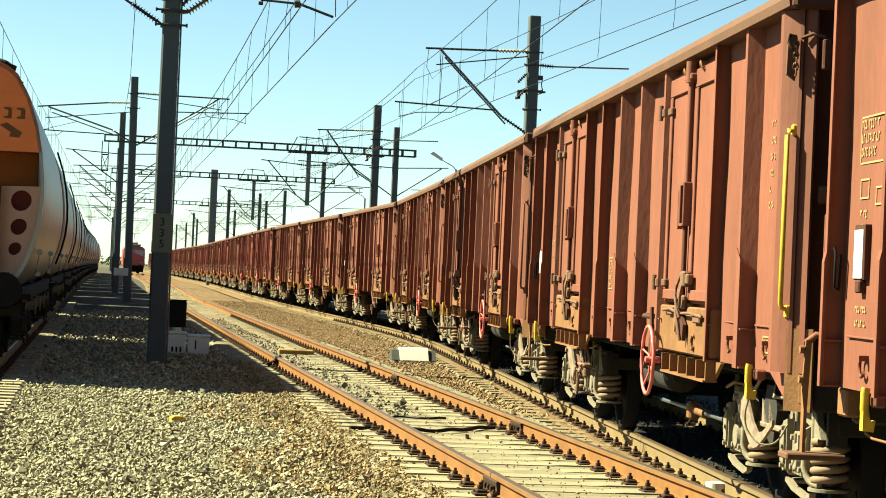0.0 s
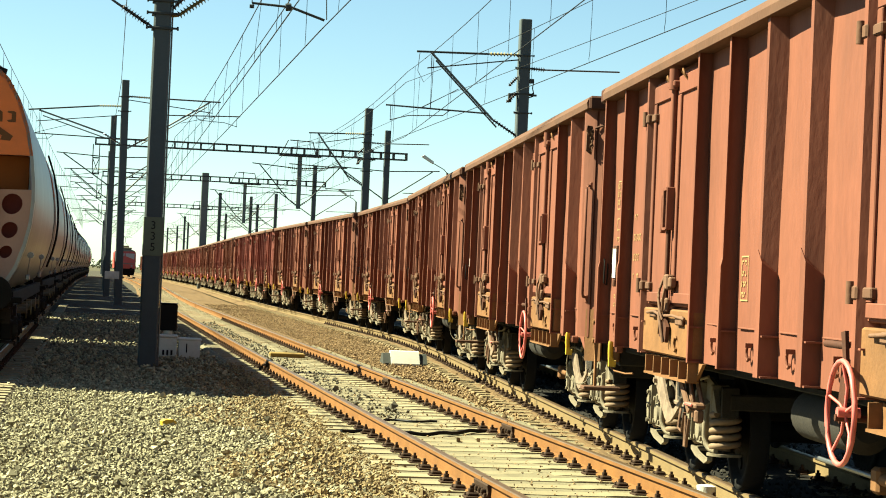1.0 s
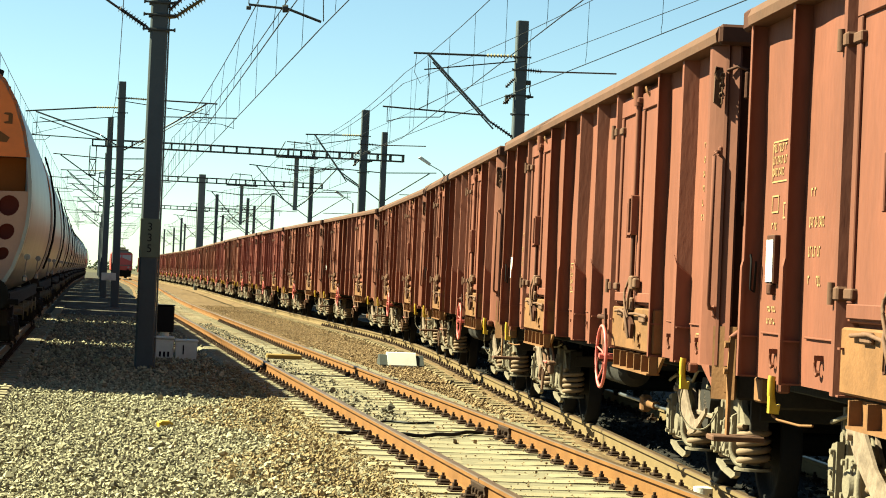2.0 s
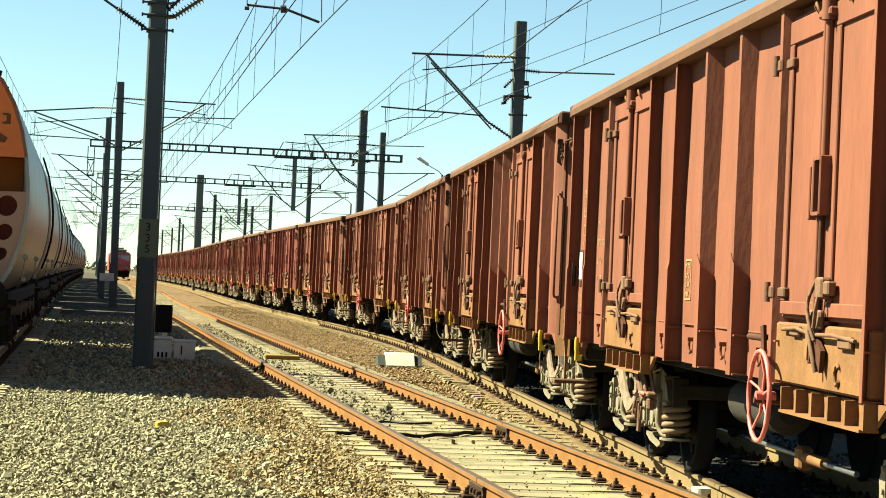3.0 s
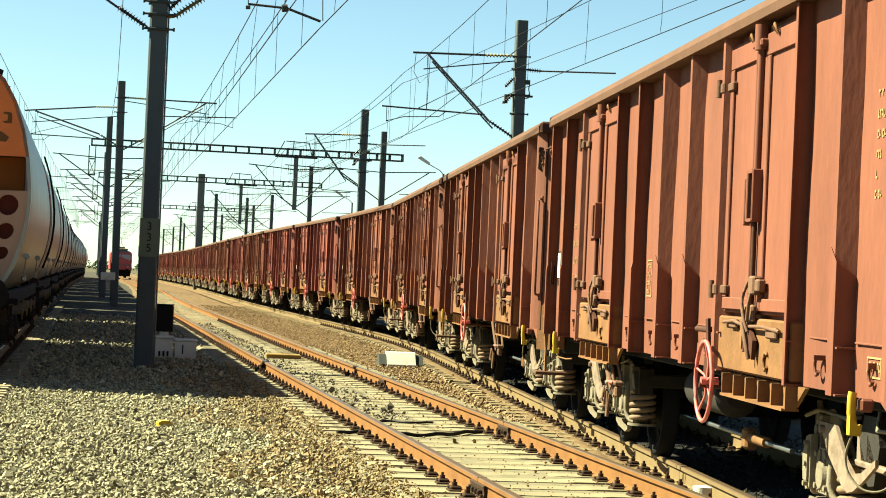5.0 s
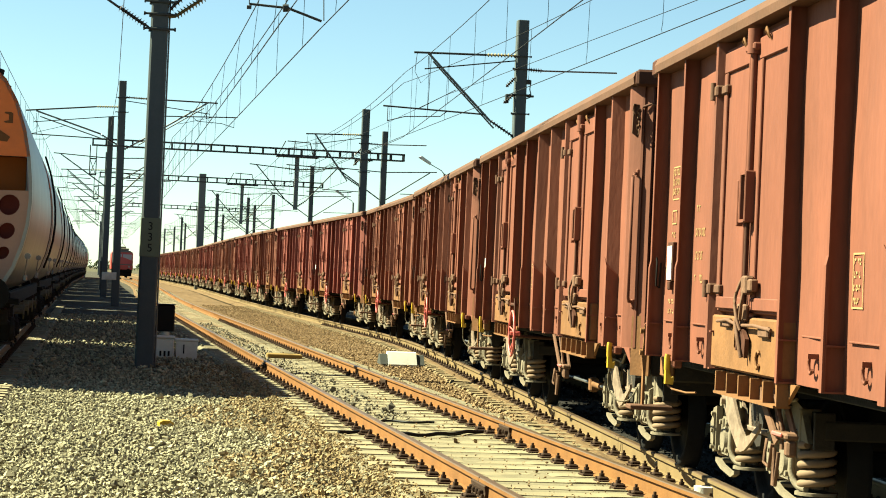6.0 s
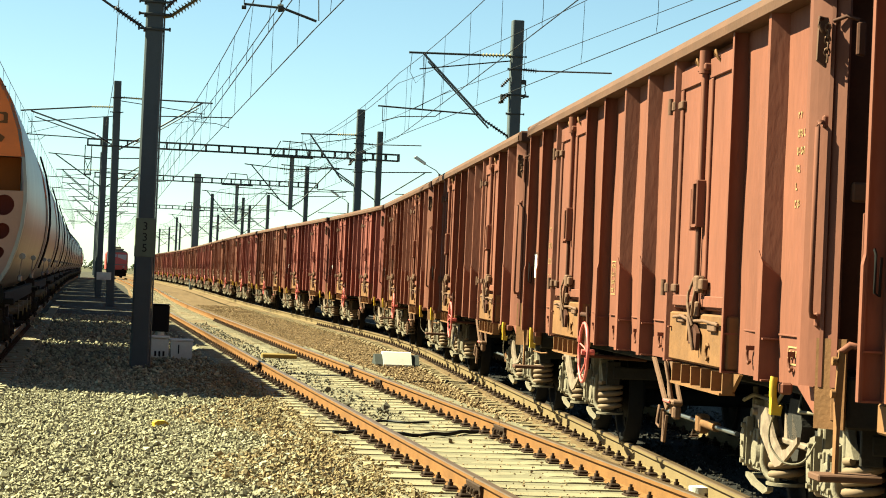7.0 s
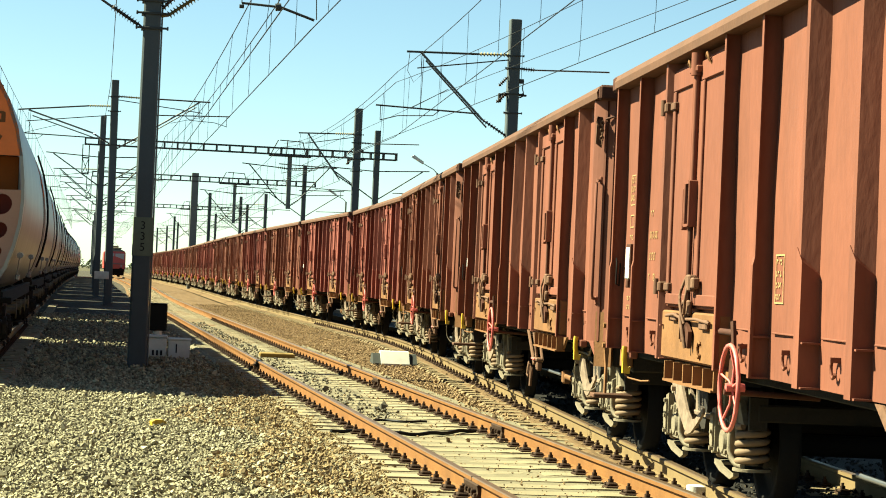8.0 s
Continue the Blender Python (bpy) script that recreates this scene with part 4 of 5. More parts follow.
for w in WAGONS[5:]:                             # only the foremost carry a large air tank
    for ob in list(w.children):
        if ob.name.startswith("air_tank"):
            bpy.data.objects.remove(ob)
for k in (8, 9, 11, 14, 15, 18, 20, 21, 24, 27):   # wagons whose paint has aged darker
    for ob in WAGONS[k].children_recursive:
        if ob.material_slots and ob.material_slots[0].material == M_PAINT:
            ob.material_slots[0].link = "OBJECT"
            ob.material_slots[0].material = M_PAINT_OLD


# ---- standing silo wagons ----
SILO_HALF = ((0.0, 4.46), (0.35, 4.44), (0.62, 4.36), (0.80, 4.27), (0.93, 4.16), (1.10, 3.86), (1.24, 3.45), (1.32, 3.05), (1.36, 2.70), (1.37, 2.40), (1.34, 2.05),
             (1.27, 1.74), (1.16, 1.42), (1.02, 1.18), (0.75, 1.02))
SILO_RING = [(x, z) for x, z in SILO_HALF] + [(-x, z) for x, z in reversed(SILO_HALF[1:])]


def silo_section(f=1.0, dz=0.0):
    return [(x * f, 2.6 + (z - 2.6) * f + dz) for x, z in SILO_RING]


def silo_edge(z):
    """Half width of the silo's section at height z, in its lower half."""
    low = sorted((q, p) for p, q in SILO_HALF if q <= 2.75)
    return float(np.interp(z, [q for q, _ in low], [p for _, p in low])) * 0.965


def holed_plate(g, s, flip, x0, z0, z1, hole, length):
    """One bay of the slanting end plate: it runs from the deep inner edge out to the rim, pierced by a round hole."""
    n = 16
    sq, ci = [], []
    for k in range(n):
        t = 2 * math.pi * k / n + math.pi / 4
        c, d = math.cos(t), math.sin(t)
        q = max(abs(c), abs(d))
        sq.append((c / q, d / q))
        ci.append((c * hole * (z1 - z0) / (silo_edge((z0 + z1) / 2) - x0) + 0.05, d * hole))
    v = []
    for depth in (0.0, 0.03):
        for o in (sq, ci):
            for a, b in o:
                z = (z0 + z1) / 2 + b * (z1 - z0) / 2
                x = x0 + (silo_edge(z) - x0) * (a + 1) / 2
                y = 0.05 + 0.36 * (1.33 - x) / 0.6 + depth
                v.append((s * x, length - y if flip else y, z))
    f = []
    for k in range(n):
        j = (k + 1) % n
        f += [(k, j, n + j, n + k), (2 * n + k, 3 * n + k, 3 * n + j, 2 * n + j), (n + k, n + j, 3 * n + j, 3 * n + k)]
    return g.add(v, f)


def silo_wagon():
    w = thing("silo_wagon", "silver bulk silo wagon with orange ends, standing on its track", "silo wagon", group="standing silo wagons")
    L = 17.6
    n = len(SILO_RING)
    g = Geo()
    stations = [(0.50, 0.94), (0.56, 0.985), (0.9, 1.0)] + [(0.9 + 15.8 * i / 10, 1.0) for i in range(1, 10)] + [(16.7, 1.0), (17.04, 0.985), (17.10, 0.94)]
    v = [(x, y, z) for y, f in stations for x, z in silo_section(f)]
    g.add(v, [(i * n + j, i * n + (j + 1) % n, (i + 1) * n + (j + 1) % n, (i + 1) * n + j) for i in range(len(stations) - 1) for j in range(n)], None, True)
    g.add([(x, 0.50, z) for x, z in silo_section(0.94)], [tuple(range(n))])
    g.add([(x, 17.10, z) for x, z in silo_section(0.94)], [tuple(range(n))])
    body = part("barrel", g, M_SILVER, w)
    for e in (0, 1):
        y0, y1 = (0.0, 0.5) if e == 0 else (L - 0.5, L)
        ye = (0.0, 0.06) if e == 0 else (L - 0.06, L)
        up = [(x, z) for x, z in SILO_RING if z >= 3.05]
        shield = part("end_shield", Geo().prism(sorted([p for p in up if p[0] >= 0], key=lambda p: p[1]) + sorted([p for p in up if p[0] < 0], key=lambda p: -p[1]), *ye), M_ORANGE, w,
                      "bright orange end shield")
        ring = [p for p in SILO_HALF if p[1] >= 1.1]
        ring = [(-x, z) for x, z in reversed(ring[1:])] + ring
        k = len(ring)
        inner = [(x * 0.965, 2.6 + (z - 2.6) * 0.965) for x, z in ring]
        rim = Geo().add([(x, y, z) for y in (y0, y1) for o in (ring, inner) for x, z in o],
                        [f for i in range(k - 1) for f in ((i, i + 1, 2 * k + i + 1, 2 * k + i), (k + i, k + i + 1, 3 * k + i + 1, 3 * k + i), (i, i + 1, k + i + 1, k + i),
                                                           (2 * k + i, 2 * k + i + 1, 3 * k + i + 1, 3 * k + i))])
        # Far hood is coloured dark to stand for shade in the wagon gap.
        part("end_hood", rim, M_SILVER if e == 0 else M_FRAME, w)
        yp = (0.22, 0.30) if e == 0 else (L - 0.30, L - 0.22)
        for s in (-1, 1):
            g = Geo()
            for z0, z1, hole in ((2.14, 2.56, 0.72), (1.80, 2.14, 0.70), (1.50, 1.80, 0.62), (1.10, 1.50, 0.05)):
                holed_plate(g, s, e == 1, 0.74, z0, z1, hole, L)
            part("end_column", g, M_COLUMN, w, "faded salmon end plate with three holes")
            part("end_brace", Geo().box(*sorted((s * 0.56, s * 0.73)), *yp, 1.0, 2.6, 0.01), M_COLUMN, w)
            yb = -0.02 if e == 0 else L + 0.02
            d = -1 if e == 0 else 1
            b = part("buffer", Geo().rod((s * 0.875, yb - d * 0.6, 1.06), (s * 0.875, yb + d * 0.35, 1.06), 0.10, n=12), M_BLACK, w)
            part("buffer_head", Geo().rod((s * 0.875, yb + d * 0.42, 1.06), (s * 0.875, yb + d * 0.47, 1.06), 0.25, n=20).rod((s * 0.875, yb + d * 0.35, 1.06), (s * 0.875, yb + d * 0.42, 1.06), 0.06, n=8), M_BLACK, b)
        # Panel below the shield, its brown holding the overhang's shade.
        part("end_panel", Geo().box(-1.26, 1.26, *((0.44, 0.49) if e == 0 else (L - 0.49, L - 0.44)), 2.56, 3.06, 0.01), M_RECESS, w)
        heights = (1.16, 1.3, 1.5, 1.75, 2.05, 2.3, 2.55)
        back = [(silo_edge(z) - 0.02, z) for z in heights] + [(0.02 - silo_edge(z), z) for z in reversed(heights)]
        part("end_backing", Geo().prism(back, *((0.44, 0.495) if e == 0 else (L - 0.495, L - 0.44))), M_BACKRED, w)
        part("platform", Geo().box(-1.25, 1.25, *((0.0, 0.6) if e == 0 else (L - 0.6, L)), 0.92, 1.0, 0.01), M_BLACK, w)
    # maker's mark, drawn as plain shapes
    for x0, x1 in ((0.56, 0.68), (0.74, 0.86), (0.92, 1.05)):
        part("painted_mark", Geo().prism([(x0, 3.54), (x0 + 0.03, 3.52), (x1, 3.52), (x1, 3.66), (x1 - 0.03, 3.68), (x0 + 0.02, 3.68), (x0, 3.66), (x0 + 0.07, 3.64), (x0 + 0.07, 3.56)], -0.008, 0.0), M_MARKBROWN, w, "brown painted emblem")
    part("painted_mark", Geo().prism([(0.70, 3.42), (0.80, 3.46), (1.02, 3.32), (0.98, 3.25), (0.84, 3.26), (0.86, 3.32)], -0.008, 0.0), M_MARKBROWN, w)
    part("painted_mark", Geo().prism([(0.10, 3.95), (0.22, 4.02), (0.34, 3.86), (0.24, 3.82)], -0.008, 0.0), M_MARKBROWN, w)
    part("roof_walkway", Geo().box(-0.36, 0.36, 0.6, L - 0.6, 4.46, 4.50, 0.005), M_GALV, w)
    for y in (2.2, 5.2, 8.8, 12.4, 15.4):
        part("filling_hatch", Geo().rod((0.52, y, 4.34), (0.56, y, 4.52), 0.26, n=16).rod((0.56, y, 4.52), (0.57, y, 4.56), 0.22, 0.12, n=16), M_BLACK, w)
    part("solebar", Geo().box(1.02, 1.12, 0.2, L - 0.2, 0.86, 1.08, 0.01).box(-1.12, -1.02, 0.2, L - 0.2, 0.86, 1.08, 0.01), M_BLACK, w)
    part("centre_frame", Geo().box(-0.3, 0.3, 0.2, L - 0.2, 0.7, 1.1, 0.01), M_BLACK, w)
    for y in (4.5, 7.3, 10.2, 13.0):
        part("outlet_hopper", Geo().add([(-0.9, y - 1, 1.2), (0.9, y - 1, 1.2), (0.9, y + 1, 1.2), (-0.9, y + 1, 1.2), (-0.2, y - 0.2, 0.45), (0.2, y - 0.2, 0.45), (0.2, y + 0.2, 0.45), (-0.2, y + 0.2, 0.45)],
                                        [(0, 1, 5, 4), (1, 2, 6, 5), (2, 3, 7, 6), (3, 0, 4, 7), (4, 5, 6, 7)]), M_BLACK, w)
        part("valve", Geo().rod((0.95, y, 0.72), (1.2, y, 0.72), 0.05, n=8).tube([(1.2, y - 0.12, 0.72), (1.2, y, 0.84), (1.2, y + 0.12, 0.72), (1.2, y, 0.60)], 0.014, 5, closed=True), M_GREASE, w)
    # a ladder up the side, near the far end
    g = Geo()
    ladder = [(x + 0.09, z) for x, z in SILO_HALF if 1.4 <= z <= 3.9]
    for y in (L - 1.05, L - 0.65):
        g.tube([(x, y, z) for x, z in ladder], 0.022, 6)
    for k in range(len(ladder) - 1):
        for q in (0.0, 0.5):
            x, z = ladder[k][0] + q * (ladder[k + 1][0] - ladder[k][0]), ladder[k][1] + q * (ladder[k + 1][1] - ladder[k][1])
            g.rod((x, L - 1.05, z), (x, L - 0.65, z), 0.014, n=5)
    part("side_ladder", g, M_BLACK, w, "black steel side ladder")
    for y in (1.6, 9.1):
        part("lamp_bracket", Geo().rod((1.30, y, 1.62), (1.30, y + 0.25, 1.62), 0.05, n=8).rod((1.30, y, 1.62), (1.27, y, 1.32), 0.012, n=5).box(1.24, 1.31, y - 0.05, y + 0.07, 1.24, 1.33, 0.015), M_BRIGHT, w)
    # Dark copy of the pale axle box: the shaded side is in its colour.
    box = axle_box().mesh("axle_box", M_FRAME)
    for p in (2.6, L - 2.6):
        b = part("bogie", WAGONS[0].children and next(o for o in WAGONS[0].children if o.name.startswith("bogie")).data, None, w, m=pose(0, p, 0))
        for a in (-0.9, 0.9):
            part("wheelset", next(o for o in WAGONS[0].children_recursive if o.name.startswith("wheelset")).data, None, b, m=pose(0, a, 0.46))
            for s in (-1, 1):
                part("axle_box", box, None, b, m=pose(s * 0.985, a, 0, 0, 0, 0 if s < 0 else 180))
    return w


M_BACKRED = material("dark_red_end_paint", (0.13, 0.022, 0.014), 0.6, vary=0.2, scale=3, fine=30, bump=0.1)
M_COLUMN = material("faded_salmon_paint", (0.34, 0.185, 0.13), 0.6, vary=0.12, scale=3, fine=30, bump=0.1)
# Recess colour with the end shield's shade put into it.
M_RECESS = material("shaded_recess_brown", (0.15, 0.042, 0.006), 0.6, vary=0.15, scale=2, fine=30, bump=0.05)
M_MARKBROWN = material("brown_emblem_paint", (0.108, 0.0451, 0.0158), 0.6, vary=0.15, scale=6, fine=40, bump=0.02)
SILO_START, SILO_STEP = 31.9, 19.6
_silo = silo_wagon()


def silo_pose(y):
    return pose(silo_x(y), y, 0, 0, 0, -math.degrees(math.atan((silo_x(y + 18) - silo_x(y)) / 18)))


_silo.matrix_basis = silo_pose(SILO_START)
for k in range(1, 15):
    copy_thing(_silo, silo_pose(SILO_START + k * SILO_STEP))


# ---- the waiting locomotive ----
M_WINDSCREEN = material("tinted_windscreen", (0.30, 0.32, 0.32), 0.2, vary=0.08, bump=0.0)


def locomotive():
    w = thing("electric_locomotive", "red electric locomotive waiting far down the empty track", "locomotive", pose(mid_x(300) - 0.75, 300, 0.0))
    body = [(-1.45, 1.15), (1.45, 1.15), (1.48, 2.2), (1.46, 3.32), (1.34, 3.56), (0.9, 3.70), (-0.9, 3.70), (-1.34, 3.56), (-1.46, 3.32), (-1.48, 2.2)]
    part("body", Geo().prism(body, 0.15, 19.2), M_LOCO, w)
    nose = [(x * 0.98, z) for x, z in body]
    g = Geo().add([(x, 0.15, z) for x, z in body] + [(x, -0.08 if z < 2.3 else 0.10, z) for x, z in nose], [tuple(range(10, 20))] + [(i, (i + 1) % 10, (i + 1) % 10 + 10, i + 10) for i in range(10)])
    part("cab_front", g, M_LOCO, w)
    for s in (-1, 1):
        part("windscreen", Geo().box(*sorted((s * 0.06, s * 1.28)), 0.02, 0.12, 2.40, 3.22, 0.04), M_WINDSCREEN, w)
        part("headlight", Geo().rod((s * 0.95, -0.14, 1.55), (s * 0.95, 0.05, 1.55), 0.13, n=14), M_BRIGHT, w)
        part("buffer", Geo().rod((s * 0.875, -0.55, 1.05), (s * 0.875, 0, 1.05), 0.10, n=10).rod((s * 0.875, -0.62, 1.05), (s * 0.875, -0.55, 1.05), 0.24, n=16), M_BLACK, w)
    part("warning_band", Geo().box(-1.38, 1.38, -0.10, 0.02, 1.76, 1.88, 0.01), M_GALV, w)
    part("buffer_beam", Geo().box(-1.4, 1.4, -0.12, 0.1, 0.75, 1.15, 0.02), M_BLACK, w)
    part("snow_plough", Geo().prism([(-1.3, 0.25), (1.3, 0.25), (1.35, 0.75), (-1.35, 0.75)], -0.25, -0.15), M_BLACK, w)
    part("roof", Geo().prism([(-1.24, 3.50), (1.24, 3.50), (1.16, 3.66), (0.8, 3.76), (-0.8, 3.76), (-1.16, 3.66)], 0.05, 19.1), M_GALV, w)
    part("roof_gear", Geo().box(-0.9, 0.9, 0.8, 17, 3.8, 4.05, 0.05).box(-0.5, 0.5, 2, 6, 4.0, 4.3, 0.05), M_GREASE, w)
    part("pantograph", Geo().rod((-0.5, 3, 4.2), (-0.1, 4.6, 4.7), 0.03, n=6).rod((0.5, 3, 4.2), (0.1, 4.6, 4.7), 0.03, n=6).rod((0, 4.6, 4.7), (0, 3.2, 5.5), 0.03, n=6).rod((-0.9, 3.2, 5.5), (0.9, 3.2, 5.5), 0.03, n=6), M_STEEL, w)
    part("underframe", Geo().box(-1.2, 1.2, 0.6, 18.6, 0.45, 1.15, 0.05), M_BLACK, w)
    for y in (2.0, 4.2, 6.4, 13.0, 15.2, 17.4):
        part("wheelset", Geo().rod((-0.82, y, 0.62), (-0.69, y, 0.62), 0.62, n=24).rod((0.69, y, 0.62), (0.82, y, 0.62), 0.62, n=24).rod((-0.9, y, 0.62), (0.9, y, 0.62), 0.08, n=8), M_BLACK, w)
    return w


locomotive()


# ---- overhead line: masts, arms, portals and wires ----
def insulator(g, p, q, r=0.075, sheds=9):
    """A ribbed insulator between two points."""
    p, q = Vector(p), Vector(q)
    g.rod(p, q, 0.028, n=6)
    for i in range(sheds):
        a = p.lerp(q, (i + 0.25) / sheds)
        b = p.lerp(q, (i + 0.60) / sheds)
        g.rod(a, b, r, r * 0.45, n=10)
    return g


def mast_body(g, h, w0, w1, d0, d1):
    """Tapered concrete mast with chamfered edges and a sunk panel on its faces."""
    c = 0.03
    rings = []
    for z, w, d in ((-0.36, w0, d0), (h - 0.02, w1, d1), (h, w1 * 0.93, d1 * 0.93)):
        a, b = w / 2, d / 2
        rings.append([(-a + c, -b, z), (a - c, -b, z), (a, -b + c, z), (a, b - c, z), (a - c, b, z), (-a + c, b, z), (-a, b - c, z), (-a, -b + c, z)])
    g.add([p for r in rings for p in r], [(i * 8 + j, i * 8 + (j + 1) % 8, (i + 1) * 8 + (j + 1) % 8, (i + 1) * 8 + j) for i in range(2) for j in range(8)] + [tuple(range(16, 24))])
    return g


def mast(x, y, h, w0=0.34, w1=0.30, lean=(0, 0), label="tall dark grey concrete catenary mast beside the tracks", mat=None):
    t = thing("catenary_mast", label, "catenary mast", pose(x, y, 0, lean[1], lean[0], 0), group="catenary masts")
    part("pole", mast_body(Geo(), h, w0, w1, w0 * 1.05, w1 * 1.05), mat or M_MAST, t)
    return t


def collar(t, z, w, big=0.05):
    g = Geo().box(-w / 2 - 0.02, w / 2 + 0.02, -w / 2 - 0.03, w / 2 + 0.03, z - 0.022, z + 0.022, 0.008)
    for s in (-1, 1):
        g.rod((s * (w / 2 + 0.09), -w / 2 - 0.02, z), (s * (w / 2 + 0.0), -w / 2 - 0.02, z), 0.020, n=6)
        g.rod((s * (w / 2 + 0.09), -w / 2 - 0.02, z), (s * (w / 2 + 0.12), -w / 2 - 0.02, z), big * 0.7, n=8)
    return part("collar", g, M_STEEL, t)


def cantilever(t, side, reach, z_top, z_foot, w=0.34, scale=1.0, z_reg=None, drop=0.0):
    """A bracket of tubes: top tie with its insulator, raking strut, register arm and droppers."""
    s = side
    x0, x1 = s * w / 2, s * reach
    a = part("arm", Geo().rod((x0 + s * 0.95, 0, z_top + 0.05), (x1, 0, z_top + drop), 0.035, n=7), M_STEEL, t)
    part("arm_insulator", insulator(Geo(), (x0, 0, z_top + 0.08), (x0 + s * 0.95, 0, z_top + 0.05)), M_INSUL_Y, a)
    zs = z_top + drop
    b = part("strut", Geo().rod((x0 + s * 0.75, 0, z_foot + 0.45), (x1 - s * 0.45, 0, zs), 0.038, n=7)
             .rod((x0 + s * 0.60, 0.08, z_foot + 0.22), (x1 - s * 0.62, 0.08, zs - 0.24), 0.026, n=6), M_GALV, t)
    part("strut_insulator", insulator(Geo(), (x0, 0, z_foot), (x0 + s * 0.75, 0, z_foot + 0.45)), M_INSUL, b)
    z_reg = z_reg if z_reg is not None else z_foot + (zs - z_foot) * 0.30
    xr = x0 + s * reach * 0.26
    g = Geo().rod((xr, 0, z_reg), (x1 + s * 0.9, 0, z_reg + 0.10), 0.026, n=6)
    g.tube([(x1 - s * 1.1, 0, z_reg + 0.02), (x1 - s * 0.9, 0, z_reg - 0.14), (x1 + s * 0.2, 0, z_reg - 0.20), (x1 + s * 0.75, 0, z_reg - 0.36)], 0.016, 5)
    g.rod((x1 + s * 0.75, 0, z_reg + 0.1), (x1 + s * 0.75, 0, z_reg - 0.38), 0.012, n=5)
    r = part("register_arm", g, M_STEEL, t)
    part("arm_tie", Geo().rod((x1 - s * 0.35, 0, zs - 0.5), (x0, 0, zs - 0.08), 0.02, n=6).rod((x1 - s * 0.55, 0, zs), (x1 - s * 0.5, 0, z_reg + 0.05), 0.010, n=5).rod((x1 - s * 0.2, 0, z_reg + 0.06), (x0 + s * reach * 0.55, 0, z_foot + (zs - z_foot) * 0.55), 0.012, n=5)
         .tube([(x1 - s * 0.1, 0, zs), (x1 - s * 0.05, 0, zs - 0.6), (x1 - s * 0.25, 0, zs - 0.95), (x1 - s * 0.5, 0, zs - 0.7), (x1 - s * 0.45, 0, zs - 0.1)], 0.010, 5), M_WIRE, r)
    return a


# the nearest mast, with its painted number
near = mast(1.06, 38.6, 10.6, 0.328, 0.285, label="dark concrete catenary mast with painted number band")
part("number_band", Geo().box(-0.168, 0.168, -0.176, 0.176, 1.72, 2.40, 0.004), M_BAND, near, "pale band with a painted number")
for i, ch in enumerate("335"):
    cu = bpy.data.curves.new("digit", "FONT")
    cu.body, cu.size, cu.extrude, cu.align_x = ch, 0.20, 0.002, "CENTER"
    tmp = bpy.data.objects.new("digit_source", cu)
    scene.collection.objects.link(tmp)
    me = bpy.data.meshes.new_from_object(tmp.evaluated_get(bpy.context.evaluated_depsgraph_get()))
    bpy.data.objects.remove(tmp)
    me.materials.clear()
    me.materials.append(M_INK)
    part("digit", me, None, near, m=pose(0.0, -0.180, 2.19 - i * 0.19, 90, 0, 0))
for z in (5.72, 5.98, 6.20):
    collar(near, z, 0.33)
part("cable_duct", Geo().rod((0.185, -0.05, -0.3), (0.165, -0.05, 10), 0.016, n=6), M_GALV, near)
part("stay_insulator", insulator(Geo().rod((-0.16, -0.1, 5.72), (-0.26, -0.1, 5.80), 0.02, n=6).rod((-0.70, -0.1, 6.05), (-1.6, -0.1, 6.62), 0.022, n=6), (-0.24, -0.1, 5.77), (-0.72, -0.1, 6.07), 0.075, 10), M_INSUL, near)
part("arm_insulator", insulator(Geo().rod((0.16, -0.1, 5.95), (0.28, -0.1, 5.97), 0.03, n=6), (0.28, -0.1, 5.97), (0.78, -0.1, 6.34), 0.08, 10), M_INSUL_Y, near)
part("arm_insulator", insulator(Geo(), (0.17, -0.12, 6.08), (0.52, -0.12, 6.45), 0.07, 7), M_INSUL, near)
part("arm", Geo().rod((0.78, -0.1, 6.34), (2.9, -0.1, 7.85), 0.035, n=8).rod((0.3, -0.1, 8.0), (3.0, -0.1, 7.9), 0.03, n=8), M_STEEL, near)
g = Geo().rod((1.56, 0, 6.28), (2.21, 0, 6.25), 0.022, n=6).rod((2.21, 0, 6.26), (2.86, 0, 6.05), 0.024, n=6).rod((1.52, 0, 6.22), (1.60, 0, 6.22), 0.035, n=6)
g.rod((2.16, 0, 6.24), (2.26, 0, 6.25), 0.07, n=10).rod((2.21, 0, 6.3), (2.25, 0, 7.9), 0.01, n=5).rod((1.56, 0, 6.28), (1.56, 0, 7.9), 0.01, n=5).rod((2.9, 0, 6.06), (2.88, 0, 6.5), 0.01, n=5)
part("register_arm", g, M_STEEL, near)

second = mast(1.28, 98.0, 9.8, 0.36, 0.33, (-0.5, 0))
cantilever(second, 1, 4.25, 9.0, 6.75, z_reg=8.30)
cantilever(second, -1, 4.2, 8.55, 6.95, z_reg=7.2, drop=-0.25)
for z in (9.05, 8.4, 6.9):
    collar(second, z, 0.34)
part("sign_board", Geo().box(-0.62, 0.02, -0.22, -0.19, 0.92, 1.26, 0.01), M_CABINET, second)

